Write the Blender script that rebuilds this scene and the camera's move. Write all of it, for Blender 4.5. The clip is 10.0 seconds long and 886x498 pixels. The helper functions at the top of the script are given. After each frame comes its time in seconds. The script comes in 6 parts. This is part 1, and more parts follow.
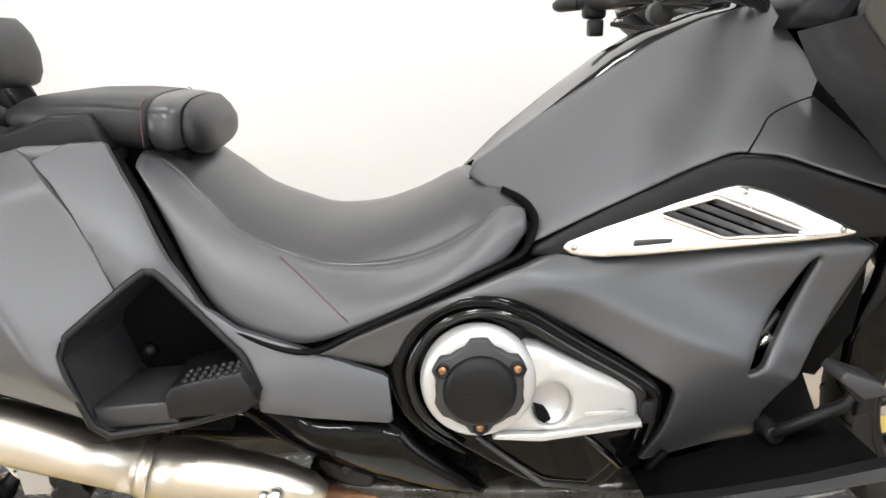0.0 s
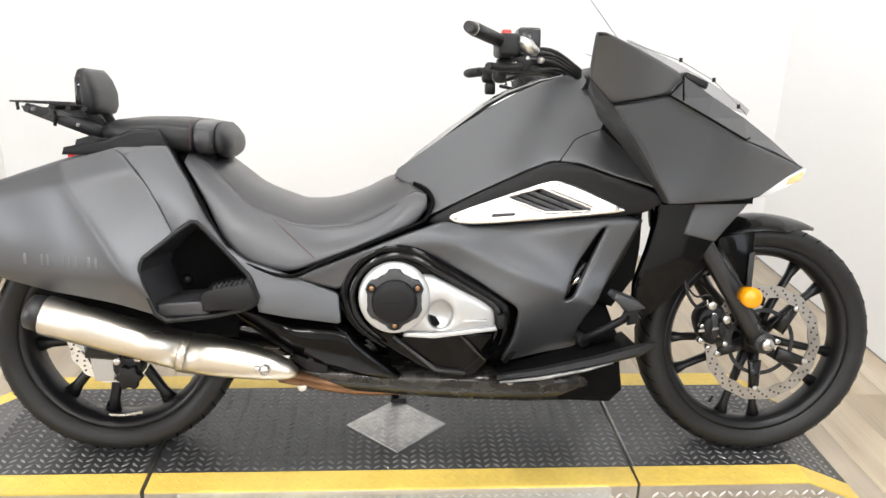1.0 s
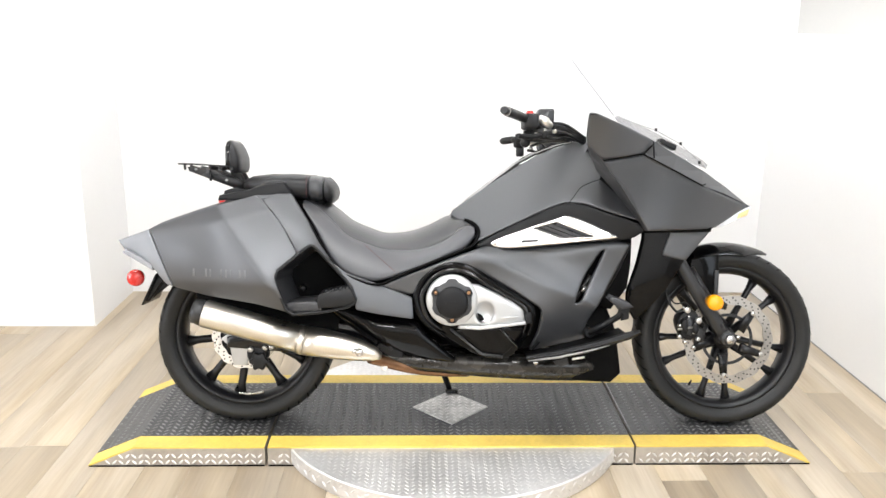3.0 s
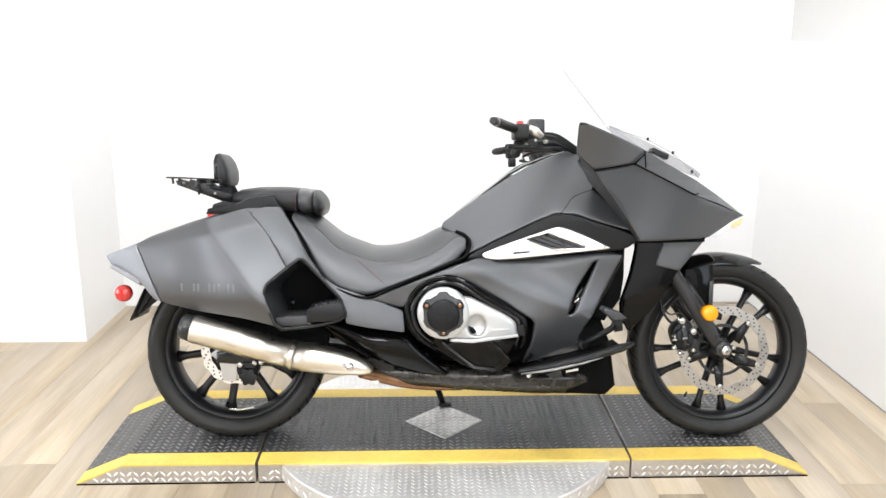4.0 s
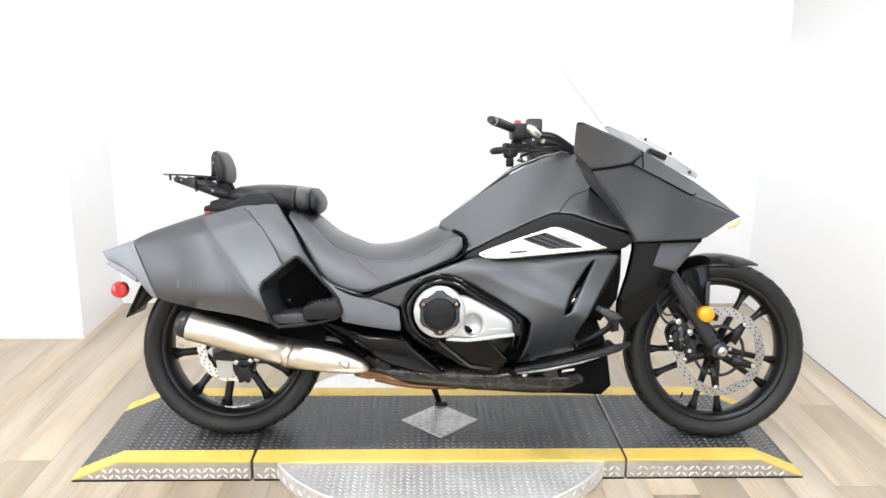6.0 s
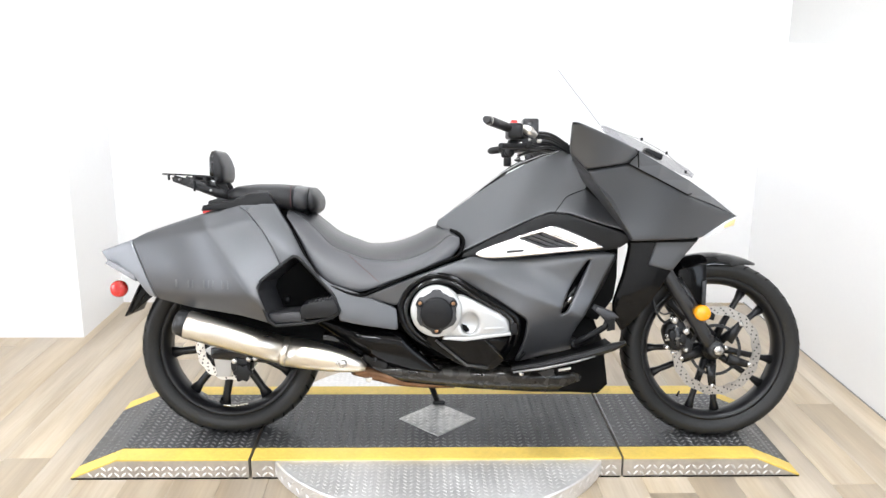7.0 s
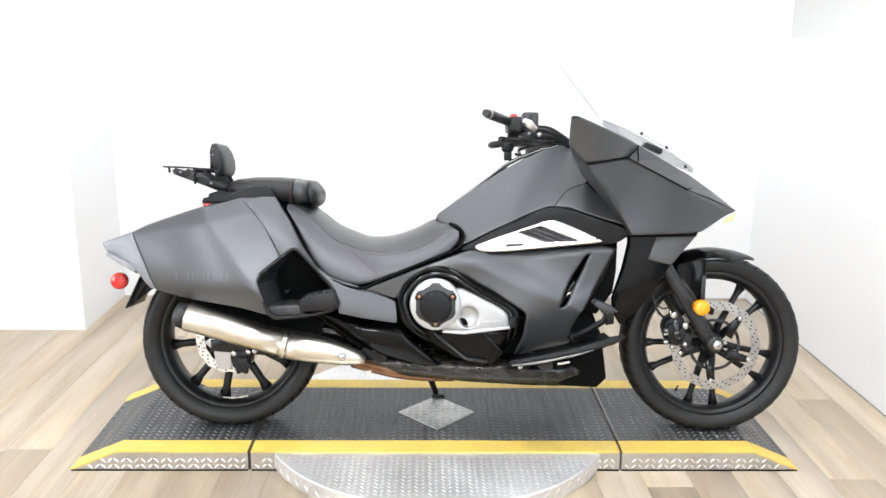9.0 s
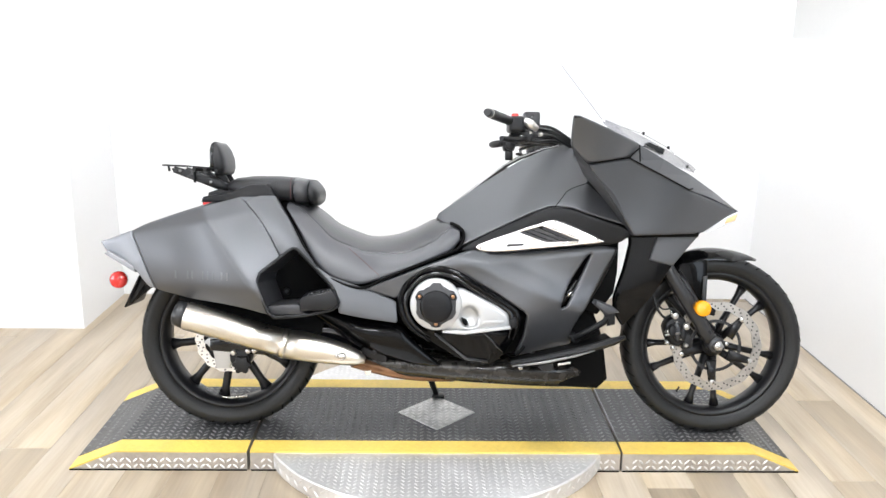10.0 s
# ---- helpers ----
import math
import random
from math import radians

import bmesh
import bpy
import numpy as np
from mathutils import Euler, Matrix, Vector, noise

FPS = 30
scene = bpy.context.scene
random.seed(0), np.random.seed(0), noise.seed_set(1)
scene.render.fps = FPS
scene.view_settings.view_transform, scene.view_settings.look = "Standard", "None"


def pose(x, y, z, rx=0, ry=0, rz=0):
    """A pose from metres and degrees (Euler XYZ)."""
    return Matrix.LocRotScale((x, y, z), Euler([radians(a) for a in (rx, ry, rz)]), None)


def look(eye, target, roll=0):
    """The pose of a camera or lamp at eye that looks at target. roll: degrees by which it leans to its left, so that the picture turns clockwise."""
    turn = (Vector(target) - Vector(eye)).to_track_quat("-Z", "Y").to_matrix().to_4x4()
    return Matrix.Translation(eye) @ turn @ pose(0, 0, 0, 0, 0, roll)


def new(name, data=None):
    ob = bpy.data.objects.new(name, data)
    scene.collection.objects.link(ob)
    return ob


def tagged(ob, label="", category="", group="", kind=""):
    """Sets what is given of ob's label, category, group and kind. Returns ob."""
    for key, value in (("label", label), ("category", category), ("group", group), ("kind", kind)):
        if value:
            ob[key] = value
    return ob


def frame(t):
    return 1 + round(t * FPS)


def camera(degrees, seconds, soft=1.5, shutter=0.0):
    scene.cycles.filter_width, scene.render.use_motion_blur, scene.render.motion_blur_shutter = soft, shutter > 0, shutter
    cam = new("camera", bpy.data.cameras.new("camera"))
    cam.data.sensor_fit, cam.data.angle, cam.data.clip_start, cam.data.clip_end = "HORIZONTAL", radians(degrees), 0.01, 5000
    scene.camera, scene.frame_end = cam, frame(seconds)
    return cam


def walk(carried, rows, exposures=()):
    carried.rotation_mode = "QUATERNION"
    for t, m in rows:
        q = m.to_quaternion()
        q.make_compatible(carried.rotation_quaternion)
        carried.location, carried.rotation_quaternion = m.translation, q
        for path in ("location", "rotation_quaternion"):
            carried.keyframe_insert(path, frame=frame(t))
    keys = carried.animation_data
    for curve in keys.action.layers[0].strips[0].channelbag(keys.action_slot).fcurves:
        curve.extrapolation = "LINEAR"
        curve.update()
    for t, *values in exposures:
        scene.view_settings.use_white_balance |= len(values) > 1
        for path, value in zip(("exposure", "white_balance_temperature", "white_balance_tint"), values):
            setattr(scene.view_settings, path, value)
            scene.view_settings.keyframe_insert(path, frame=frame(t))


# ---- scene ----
cam = camera(55.5, 10.0)
PATH = [
    (0, (-0.1, -1.284, 1.149), (-0.027, 0.542, 0.336), -0.2),
    (0.1, (-0.04, -1.341, 1.206), (-0.038, 0.459, 0.335), -1.0),
    (0.2, (-0.04, -1.427, 1.181), (-0.005, 0.417, 0.407), -0.1),
    (0.3, (-0.005, -1.497, 1.206), (0.038, 0.353, 0.446), 1.7),
    (0.4, (0.001, -1.581, 1.205), (0.061, 0.301, 0.53), 1.9),
    (0.5, (0.004, -1.663, 1.216), (0.088, 0.236, 0.595), 2.7),
    (0.6, (0.006, -1.739, 1.226), (0.091, 0.161, 0.606), 1.9),
    (0.7, (0.005, -1.812, 1.233), (0.102, 0.088, 0.616), 1.0),
    (0.8, (-0.002, -1.886, 1.242), (0.102, -0.003, 0.576), 0.8),
    (0.9, (-0.015, -1.951, 1.247), (0.113, -0.081, 0.55), 1.4),
    (1, (-0.033, -2.036, 1.237), (0.104, -0.153, 0.574), 1.6),
    (1.2, (-0.033, -2.159, 1.259), (0.101, -0.246, 0.69), 1.3),
    (1.4, (-0.009, -2.292, 1.287), (0.074, -0.373, 0.727), 1.2),
    (1.5, (0.001, -2.359, 1.297), (0.075, -0.446, 0.717), 1.8),
    (1.7, (-0.000, -2.465, 1.310), (0.078, -0.546, 0.751), 2.4),
    (1.8, (-0.004, -2.508, 1.313), (0.072, -0.584, 0.773), 2.0),
    (2, (-0.021, -2.592, 1.316), (0.058, -0.666, 0.784), 1.4),
    (2.2, (-0.058, -2.685, 1.317), (0.015, -0.763, 0.768), 1.3),
    (2.3, (-0.079, -2.727, 1.318), (-0.000, -0.800, 0.786), 1.6),
    (2.5, (-0.105, -2.775, 1.321), (-0.039, -0.852, 0.775), 1.2),
    (2.7, (-0.110, -2.785, 1.328), (-0.032, -0.854, 0.812), 1.0),
    (3, (-0.111, -2.788, 1.335), (-0.057, -0.855, 0.822), 0.6),
    (4.5, (-0.075, -2.749, 1.33), (-0.016, -0.809, 0.849), -0.0),
    (5, (-0.076, -2.754, 1.327), (-0.024, -0.818, 0.83), 0.5),
    (5.5, (-0.079, -2.758, 1.327), (-0.019, -0.819, 0.84), 0.6),
    (7, (-0.06, -2.772, 1.331), (-0.008, -0.834, 0.842), 0.5),
    (7.5, (-0.047, -2.783, 1.327), (0.002, -0.844, 0.84), 0.7),
    (8, (-0.05, -2.785, 1.327), (-0.014, -0.845, 0.844), 0.5),
    (8.5, (-0.05, -2.782, 1.325), (-0.005, -0.845, 0.831), 0.4),
    (9, (-0.049, -2.778, 1.325), (-0.004, -0.841, 0.826), 0.7),
    (9.5, (-0.051, -2.773, 1.323), (-0.004, -0.838, 0.818), 0.8),
    (10, (-0.052, -2.767, 1.323), (-0.006, -0.831, 0.823), 0.9),
]
EXPOSURE = [(0, -0.12, 6500, 10), (0.5, -0.1, 6500, 10), (1, -0.12, 6500, 10), (1.5, -0.08, 6500, 10), (2, -0.02, 6500, 10), (3, 0.0, 6400, 10), (4.5, 0.0, 6250, 10), (8.5, 0.0, 6150, 10), (10, 0.03, 6150, 10)]
walk(cam, [(t, look(eye, target, roll)) for t, eye, target, roll in PATH], EXPOSURE)

# ---- world, light, exposure ----
world = bpy.data.worlds.new("world")
world.use_nodes = True
scene.world = world
world.node_tree.nodes["Background"].inputs[0].default_value = (1.0, 1.0, 1.0, 1)
world.node_tree.nodes["Background"].inputs[1].default_value = 0.02

FLOOR = -0.066          # room floor; the lift's deck is at 0
CEIL = 2.75


def area_lamp(x, y, sx, sy, watts, colour=(1.0, 1.0, 1.0)):
    data = bpy.data.lights.new("ceiling_lamp", "AREA")
    data.shape, data.size, data.size_y, data.energy, data.color = "RECTANGLE", sx, sy, watts, colour
    ob = new("ceiling_lamp_light", data)
    ob.matrix_world = pose(x, y, CEIL - 0.09)
    return ob


LAMPS = [(x, -1.2, 0.4, 0.4, 30) for x in (-1.5, -0.2, 1.1)] + [(x, -4.4, 0.6, 0.6, 64) for x in (-1.5, -0.2, 1.1)] + [(-0.8, 0.75, 1.2, 0.3, 19), (0.8, 0.75, 1.2, 0.3, 19)]
for lamp in LAMPS:
    area_lamp(*lamp)
# daylight through the window in the west wall, and a bluish lamp in an added east window
day = bpy.data.lights.new("window_daylight", "AREA")
day.shape, day.size, day.size_y, day.energy, day.color = "RECTANGLE", 1.5, 2.0, 92, (0.94, 0.965, 1.0)
new("window_daylight", day).matrix_world = look((-4.22, -2.2, 1.35), (0.0, -2.2, 1.0))
# unseen east lamp, added to give the fairing its bluish reflection
fairing_tint = bpy.data.lights.new("window_daylight", "AREA")
fairing_tint.shape, fairing_tint.size, fairing_tint.size_y, fairing_tint.energy, fairing_tint.color = "RECTANGLE", 1.4, 1.9, 26, (0.78, 0.89, 1.0)
new("window_daylight", fairing_tint).matrix_world = look((1.70, -2.4, 1.35), (0.0, -2.4, 1.2))


# ---- materials ----
def material(name, colour, rough=0.5, metal=0.0, vary=0.12, scale=8.0, fine=120.0, bump=0.0, bump_scale=200.0, coat=0.0, spec=0.5, rough_vary=0.08, trans=0.0, detail=6.0, stretch=(1, 1, 1), per_object=0.0):
    m = bpy.data.materials.new(name)
    m.use_nodes = True
    t = m.node_tree
    n, l = t.nodes, t.links
    b = n["Principled BSDF"]
    coord = n.new("ShaderNodeTexCoord")
    mp = n.new("ShaderNodeMapping")
    mp.inputs["Scale"].default_value = stretch
    l.new(coord.outputs["Object"], mp.inputs[0])
    n1 = n.new("ShaderNodeTexNoise")
    n1.inputs["Scale"].default_value, n1.inputs["Detail"].default_value = scale, detail
    n2 = n.new("ShaderNodeTexNoise")
    n2.inputs["Scale"].default_value, n2.inputs["Detail"].default_value = fine, 3.0
    l.new(mp.outputs[0], n1.inputs[0]), l.new(mp.outputs[0], n2.inputs[0])
    add = n.new("ShaderNodeMath")
    add.operation = "MULTIPLY_ADD"
    add.inputs[1].default_value = 0.65
    half = n.new("ShaderNodeMath")
    half.operation = "MULTIPLY"
    half.inputs[1].default_value = 0.35
    l.new(n2.outputs[0], half.inputs[0]), l.new(n1.outputs[0], add.inputs[0]), l.new(half.outputs[0], add.inputs[2])
    ramp = n.new("ShaderNodeMapRange")
    ramp.inputs[1].default_value, ramp.inputs[2].default_value = 0.3, 0.7
    ramp.inputs[3].default_value, ramp.inputs[4].default_value = 1 - vary, 1 + vary
    l.new(add.outputs[0], ramp.inputs[0])
    last = ramp.outputs[0]
    if per_object:
        info = n.new("ShaderNodeObjectInfo")
        pr = n.new("ShaderNodeMapRange")
        pr.inputs[3].default_value, pr.inputs[4].default_value = 1 - per_object, 1 + per_object
        l.new(info.outputs["Random"], pr.inputs[0])
        mul = n.new("ShaderNodeMath")
        mul.operation = "MULTIPLY"
        l.new(last, mul.inputs[0]), l.new(pr.outputs[0], mul.inputs[1])
        last = mul.outputs[0]
    mix = n.new("ShaderNodeVectorMath")
    mix.operation = "SCALE"
    mix.inputs[0].default_value = colour
    l.new(last, mix.inputs["Scale"])
    l.new(mix.outputs[0], b.inputs["Base Color"])
    rr = n.new("ShaderNodeMapRange")
    rr.inputs[1].default_value, rr.inputs[2].default_value = 0.3, 0.7
    rr.inputs[3].default_value, rr.inputs[4].default_value = max(0.0, rough - rough_vary), min(1.0, rough + rough_vary)
    l.new(n1.outputs[0], rr.inputs[0])
    l.new(rr.outputs[0], b.inputs["Roughness"])
    b.inputs["Metallic"].default_value = metal
    b.inputs["Coat Weight"].default_value = coat
    b.inputs["Coat Roughness"].default_value = 0.06
    b.inputs["Specular IOR Level"].default_value = spec
    b.inputs["Transmission Weight"].default_value = trans
    if bump:
        n3 = n.new("ShaderNodeTexNoise")
        n3.inputs["Scale"].default_value, n3.inputs["Detail"].default_value = bump_scale, 4.0
        bp = n.new("ShaderNodeBump")
        bp.inputs["Strength"].default_value, bp.inputs["Distance"].default_value = bump, 0.002
        l.new(mp.outputs[0], n3.inputs[0]), l.new(n3.outputs[0], bp.inputs["Height"]), l.new(bp.outputs[0], b.inputs["Normal"])
    return m


M = dict(
    paint=material("matte_graphite_paint", (0.100, 0.102, 0.1075), 0.44, 0.6, 0.06, 3, 400, 0.02, 900),
    band=material("dark_satin_plastic", (0.006, 0.006, 0.0066), 0.40, 0, 0.1, 6, 200, 0.05, 700, spec=0.24),
    gloss=material("gloss_black_paint", (0.0025, 0.0025, 0.003), 0.09, 0, 0.1, 5, 90, spec=0.5, rough_vary=0.03),
    shield=material("deep_black_shield", (0.002, 0.002, 0.0022), 0.10, 0, 0.1, 5, 90, spec=0.20, rough_vary=0.03),
    plastic=material("black_textured_plastic", (0.007, 0.007, 0.0075), 0.44, 0, 0.15, 8, 200, 0.15, 500, spec=0.3),
    dark=material("dark_inner_frame", (0.003, 0.003, 0.003), 0.65, 0, 0.2, 8, 80, spec=0.07),
    leather=material("black_vinyl_seat", (0.030, 0.030, 0.032), 0.31, 0, 0.05, 6, 300, 0.10, 450, rough_vary=0.02),
    leather_side=material("grey_vinyl_seat_side", (0.068, 0.068, 0.073), 0.38, 0, 0.05, 6, 300, 0.14, 500, rough_vary=0.03),
    pad=material("dark_vinyl_pad", (0.013, 0.013, 0.014), 0.40, 0, 0.06, 6, 300, 0.10, 450, spec=0.32, rough_vary=0.03),
    thread=material("red_thread", (0.085, 0.03, 0.033), 0.7, 0, 0.2, 60, 300),
    chrome=material("satin_chrome", (0.84, 0.83, 0.81), 0.25, 1, 0.05, 6, 60, rough_vary=0.04),
    silver=material("silver_engine_paint", (0.50, 0.50, 0.495), 0.34, 0.45, 0.04, 8, 300, 0.03, 600),
    cap=material("grey_engine_cap", (0.034, 0.034, 0.036), 0.42, 0.2, 0.1, 12, 200, 0.1, 500),
    steel=material("brushed_stainless_steel", (0.72, 0.68, 0.61), 0.32, 1, 0.06, 4, 200, 0.04, 400, stretch=(1, 6, 6), rough_vary=0.05),
    copper=material("heat_tinted_pipe", (0.20, 0.105, 0.055), 0.36, 0.9, 0.4, 9, 60),
    rubber=material("tyre_rubber", (0.014, 0.014, 0.0138), 0.46, 0, 0.3, 7, 160, 0.2, 300, spec=0.32),
    rim=material("satin_black_wheel", (0.008, 0.008, 0.009), 0.34, 0.1, 0.12, 6, 120, 0.03, 400, spec=0.4),
    fork=material("dark_grey_fork", (0.030, 0.030, 0.031), 0.32, 0.3, 0.1, 10, 200, 0.05, 400),
    disc=material("brake_steel", (0.78, 0.76, 0.72), 0.36, 0.9, 0.08, 20, 200, rough_vary=0.1),
    old_disc=material("used_brake_disc", (0.43, 0.40, 0.36), 0.38, 0.85, 0.16, 25, 200, rough_vary=0.1),
    bolt=material("zinc_bolt", (0.55, 0.54, 0.52), 0.28, 1, 0.1, 40, 200),
    brass=material("bronze_screw", (0.35, 0.2, 0.11), 0.35, 1, 0.15, 40, 200),
    louvre=material("grey_black_louvre", (0.15, 0.15, 0.155), 0.35, 0.2, 0.1, 20, 200),
    red=material("red_plastic", (0.55, 0.02, 0.015), 0.25, 0, 0.1, 40, 300, coat=0.5),
    orange=material("amber_reflector", (0.85, 0.33, 0.0), 0.22, 0, 0.06, 60, 300, coat=0.5),
    bulb=material("pale_amber_bulb", (0.80, 0.50, 0.24), 0.25, 0, 0.06, 60, 300),
    clear=material("clear_lens", (0.8, 0.82, 0.85), 0.1, 0, 0.03, 20, 100, coat=0.5),
    smoke=material("grey_lens", (0.22, 0.227, 0.245), 0.32, 0.3, 0.03, 2, 300, rough_vary=0.02),
    letter=material("grey_relief_letter", (0.135, 0.137, 0.145), 0.40, 0.5, 0.05, 20, 100),
    # grey of the floor joint and of unseen walls that darken the fairing's reflections
    grey_wall=material("plain_grey", (0.22, 0.22, 0.22), 0.6, 0, 0.05, 1.3, 60, 0.04, 90),
    wall=material("white_wall_paint", (0.80, 0.80, 0.80), 0.55, 0, 0.015, 1.3, 60, 0.04, 90),
    ceiling=material("white_ceiling_paint", (0.8, 0.8, 0.8), 0.7, 0, 0.02, 2, 50),
    deck=material("black_tread_plate", (0.066, 0.066, 0.068), 0.36, 0.35, 0.4, 4, 60, 0.08, 120),
    tread=material("worn_tread_lug", (0.24, 0.24, 0.237), 0.36, 0.6, 0.45, 5, 90),
    worn=material("worn_grey_metal", (0.26, 0.26, 0.26), 0.45, 0.5, 0.5, 14, 90),
    alu=material("aluminium_tread_plate", (0.72, 0.71, 0.70), 0.58, 0.85, 0.16, 5, 60, 0.1, 150),
    # the same aluminium with the upright flank's shade and floor tint in its colour
    flank=material("shaded_aluminium_flank", (0.50, 0.465, 0.42), 0.5, 0.8, 0.2, 6, 60, 0.1, 150),
    diamond=material("dirty_aluminium_inlay", (0.56, 0.555, 0.54), 0.5, 0.8, 0.45, 9, 70, 0.15, 120),
    alu_lug=material("bright_aluminium_lug", (0.79, 0.78, 0.77), 0.5, 0.85, 0.16, 9, 60),
    yellow=material("yellow_safety_paint", (0.74, 0.53, 0.11), 0.45, 0, 0.16, 6, 70, 0.08, 150),
    cable=material("black_cable", (0.005, 0.005, 0.005), 0.4, 0, 0.1, 30, 200),
    belly=material("scuffed_black_cover", (0.030, 0.028, 0.025), 0.24, 0.4, 0.6, 22, 160, 0.2, 120, spec=0.5, rough_vary=0.14),
    edge=material("pale_screen_edge", (0.24, 0.24, 0.252), 0.2, 0, 0.05, 20, 100),
    beige_wall=material("beige_wall_tone", (0.575, 0.57, 0.55), 0.6, 0, 0.03, 1.3, 60, 0.04, 90),
    lampglow=material("lamp_housing", (0.8, 0.8, 0.8), 0.5),
)


def wood_material():
    m = bpy.data.materials.new("pale_oak_vinyl")
    m.use_nodes = True
    t = m.node_tree
    n, l = t.nodes, t.links
    b = n["Principled BSDF"]
    geo = n.new("ShaderNodeNewGeometry")
    info = n.new("ShaderNodeObjectInfo")
    off = n.new("ShaderNodeVectorMath")
    off.operation = "SCALE"
    off.inputs[0].default_value = (37.0, 91.0, 13.0)
    l.new(info.outputs["Random"], off.inputs["Scale"])
    add = n.new("ShaderNodeVectorMath")
    l.new(geo.outputs["Position"], add.inputs[0]), l.new(off.outputs[0], add.inputs[1])
    mp = n.new("ShaderNodeMapping")
    mp.inputs["Scale"].default_value = (13, 1.1, 1)
    l.new(add.outputs[0], mp.inputs[0])
    n1 = n.new("ShaderNodeTexNoise")
    n1.inputs["Scale"].default_value, n1.inputs["Detail"].default_value = 1.2, 8
    mp2 = n.new("ShaderNodeMapping")
    mp2.inputs["Scale"].default_value = (110, 5, 1)
    l.new(add.outputs[0], mp2.inputs[0])
    n2 = n.new("ShaderNodeTexNoise")
    n2.inputs["Scale"].default_value, n2.inputs["Detail"].default_value = 1.0, 5
    l.new(mp.outputs[0], n1.inputs[0]), l.new(mp2.outputs[0], n2.inputs[0])
    ramp = n.new("ShaderNodeValToRGB")
    ramp.color_ramp.elements[0].position, ramp.color_ramp.elements[0].color = 0.29, (0.345, 0.268, 0.178, 1)
    ramp.color_ramp.elements[1].position, ramp.color_ramp.elements[1].color = 0.72, (0.54, 0.448, 0.318, 1)
    mixf = n.new("ShaderNodeMath")
    mixf.operation = "MULTIPLY_ADD"
    mixf.inputs[1].default_value = 0.3
    sub = n.new("ShaderNodeMath")
    sub.operation = "MULTIPLY"
    sub.inputs[1].default_value = 0.7
    l.new(n1.outputs[0], sub.inputs[0]), l.new(n2.outputs[0], mixf.inputs[0]), l.new(sub.outputs[0], mixf.inputs[2])
    l.new(mixf.outputs[0], ramp.inputs[0])
    pr = n.new("ShaderNodeMapRange")
    pr.inputs[3].default_value, pr.inputs[4].default_value = 0.955, 1.045
    l.new(info.outputs["Random"], pr.inputs[0])
    # weathered grey patches over the warm grain
    n3 = n.new("ShaderNodeTexNoise")
    n3.inputs["Scale"].default_value, n3.inputs["Detail"].default_value = 0.55, 5
    l.new(mp.outputs[0], n3.inputs[0])
    gr = n.new("ShaderNodeMapRange")
    gr.inputs[1].default_value, gr.inputs[2].default_value = 0.42, 0.60
    gr.inputs[3].default_value, gr.inputs[4].default_value = 0.05, 0.55
    l.new(n3.outputs[0], gr.inputs[0])
    hsv = n.new("ShaderNodeHueSaturation")
    hsv.inputs["Saturation"].default_value, hsv.inputs["Value"].default_value = 0.62, 0.95
    blend = n.new("ShaderNodeMix")
    blend.data_type = "RGBA"
    l.new(ramp.outputs[0], hsv.inputs["Color"])
    l.new(gr.outputs[0], blend.inputs[0]), l.new(ramp.outputs[0], blend.inputs[6]), l.new(hsv.outputs[0], blend.inputs[7])
    mul = n.new("ShaderNodeVectorMath")
    mul.operation = "SCALE"
    l.new(blend.outputs[2], mul.inputs[0]), l.new(pr.outputs[0], mul.inputs["Scale"])
    l.new(mul.outputs[0], b.inputs["Base Color"])
    rr = n.new("ShaderNodeMapRange")
    rr.inputs[3].default_value, rr.inputs[4].default_value = 0.32, 0.5
    l.new(n1.outputs[0], rr.inputs[0]), l.new(rr.outputs[0], b.inputs["Roughness"])
    bp = n.new("ShaderNodeBump")
    bp.inputs["Strength"].default_value, bp.inputs["Distance"].default_value = 0.12, 0.001
    l.new(n2.outputs[0], bp.inputs["Height"]), l.new(bp.outputs[0], b.inputs["Normal"])
    return m


M["wood"] = wood_material()


def glass_material(tint=0.78, shine=0.08):
    """A thin clear sheet: mostly see-through, with a faint gloss."""
    m = bpy.data.materials.new("clear_screen")
    m.use_nodes = True
    n, l = m.node_tree.nodes, m.node_tree.links
    n.remove(n["Principled BSDF"])
    clear, gloss, mix = n.new("ShaderNodeBsdfTransparent"), n.new("ShaderNodeBsdfGlossy"), n.new("ShaderNodeMixShader")
    clear.inputs[0].default_value = (tint, tint, tint + 0.01, 1)
    gloss.inputs["Roughness"].default_value = 0.05
    mix.inputs[0].default_value = shine
    l.new(clear.outputs[0], mix.inputs[1]), l.new(gloss.outputs[0], mix.inputs[2])
    l.new(mix.outputs[0], n["Material Output"].inputs[0])
    return m


M["glass"] = glass_material()
M["glass_clear"] = glass_material(0.985, 0.004)


# ---- mesh helpers ----
def part(name, bm, mat, parent=None, label="", smooth=None):
    me = bpy.data.meshes.new(name)
    if smooth is not None:
        for f in bm.faces:
            f.smooth = smooth
    bm.to_mesh(me)
    bm.free()
    me.materials.append(M[mat])
    ob = new(name, me)
    if parent is not None:
        ob.parent = parent
    return tagged(ob, label)


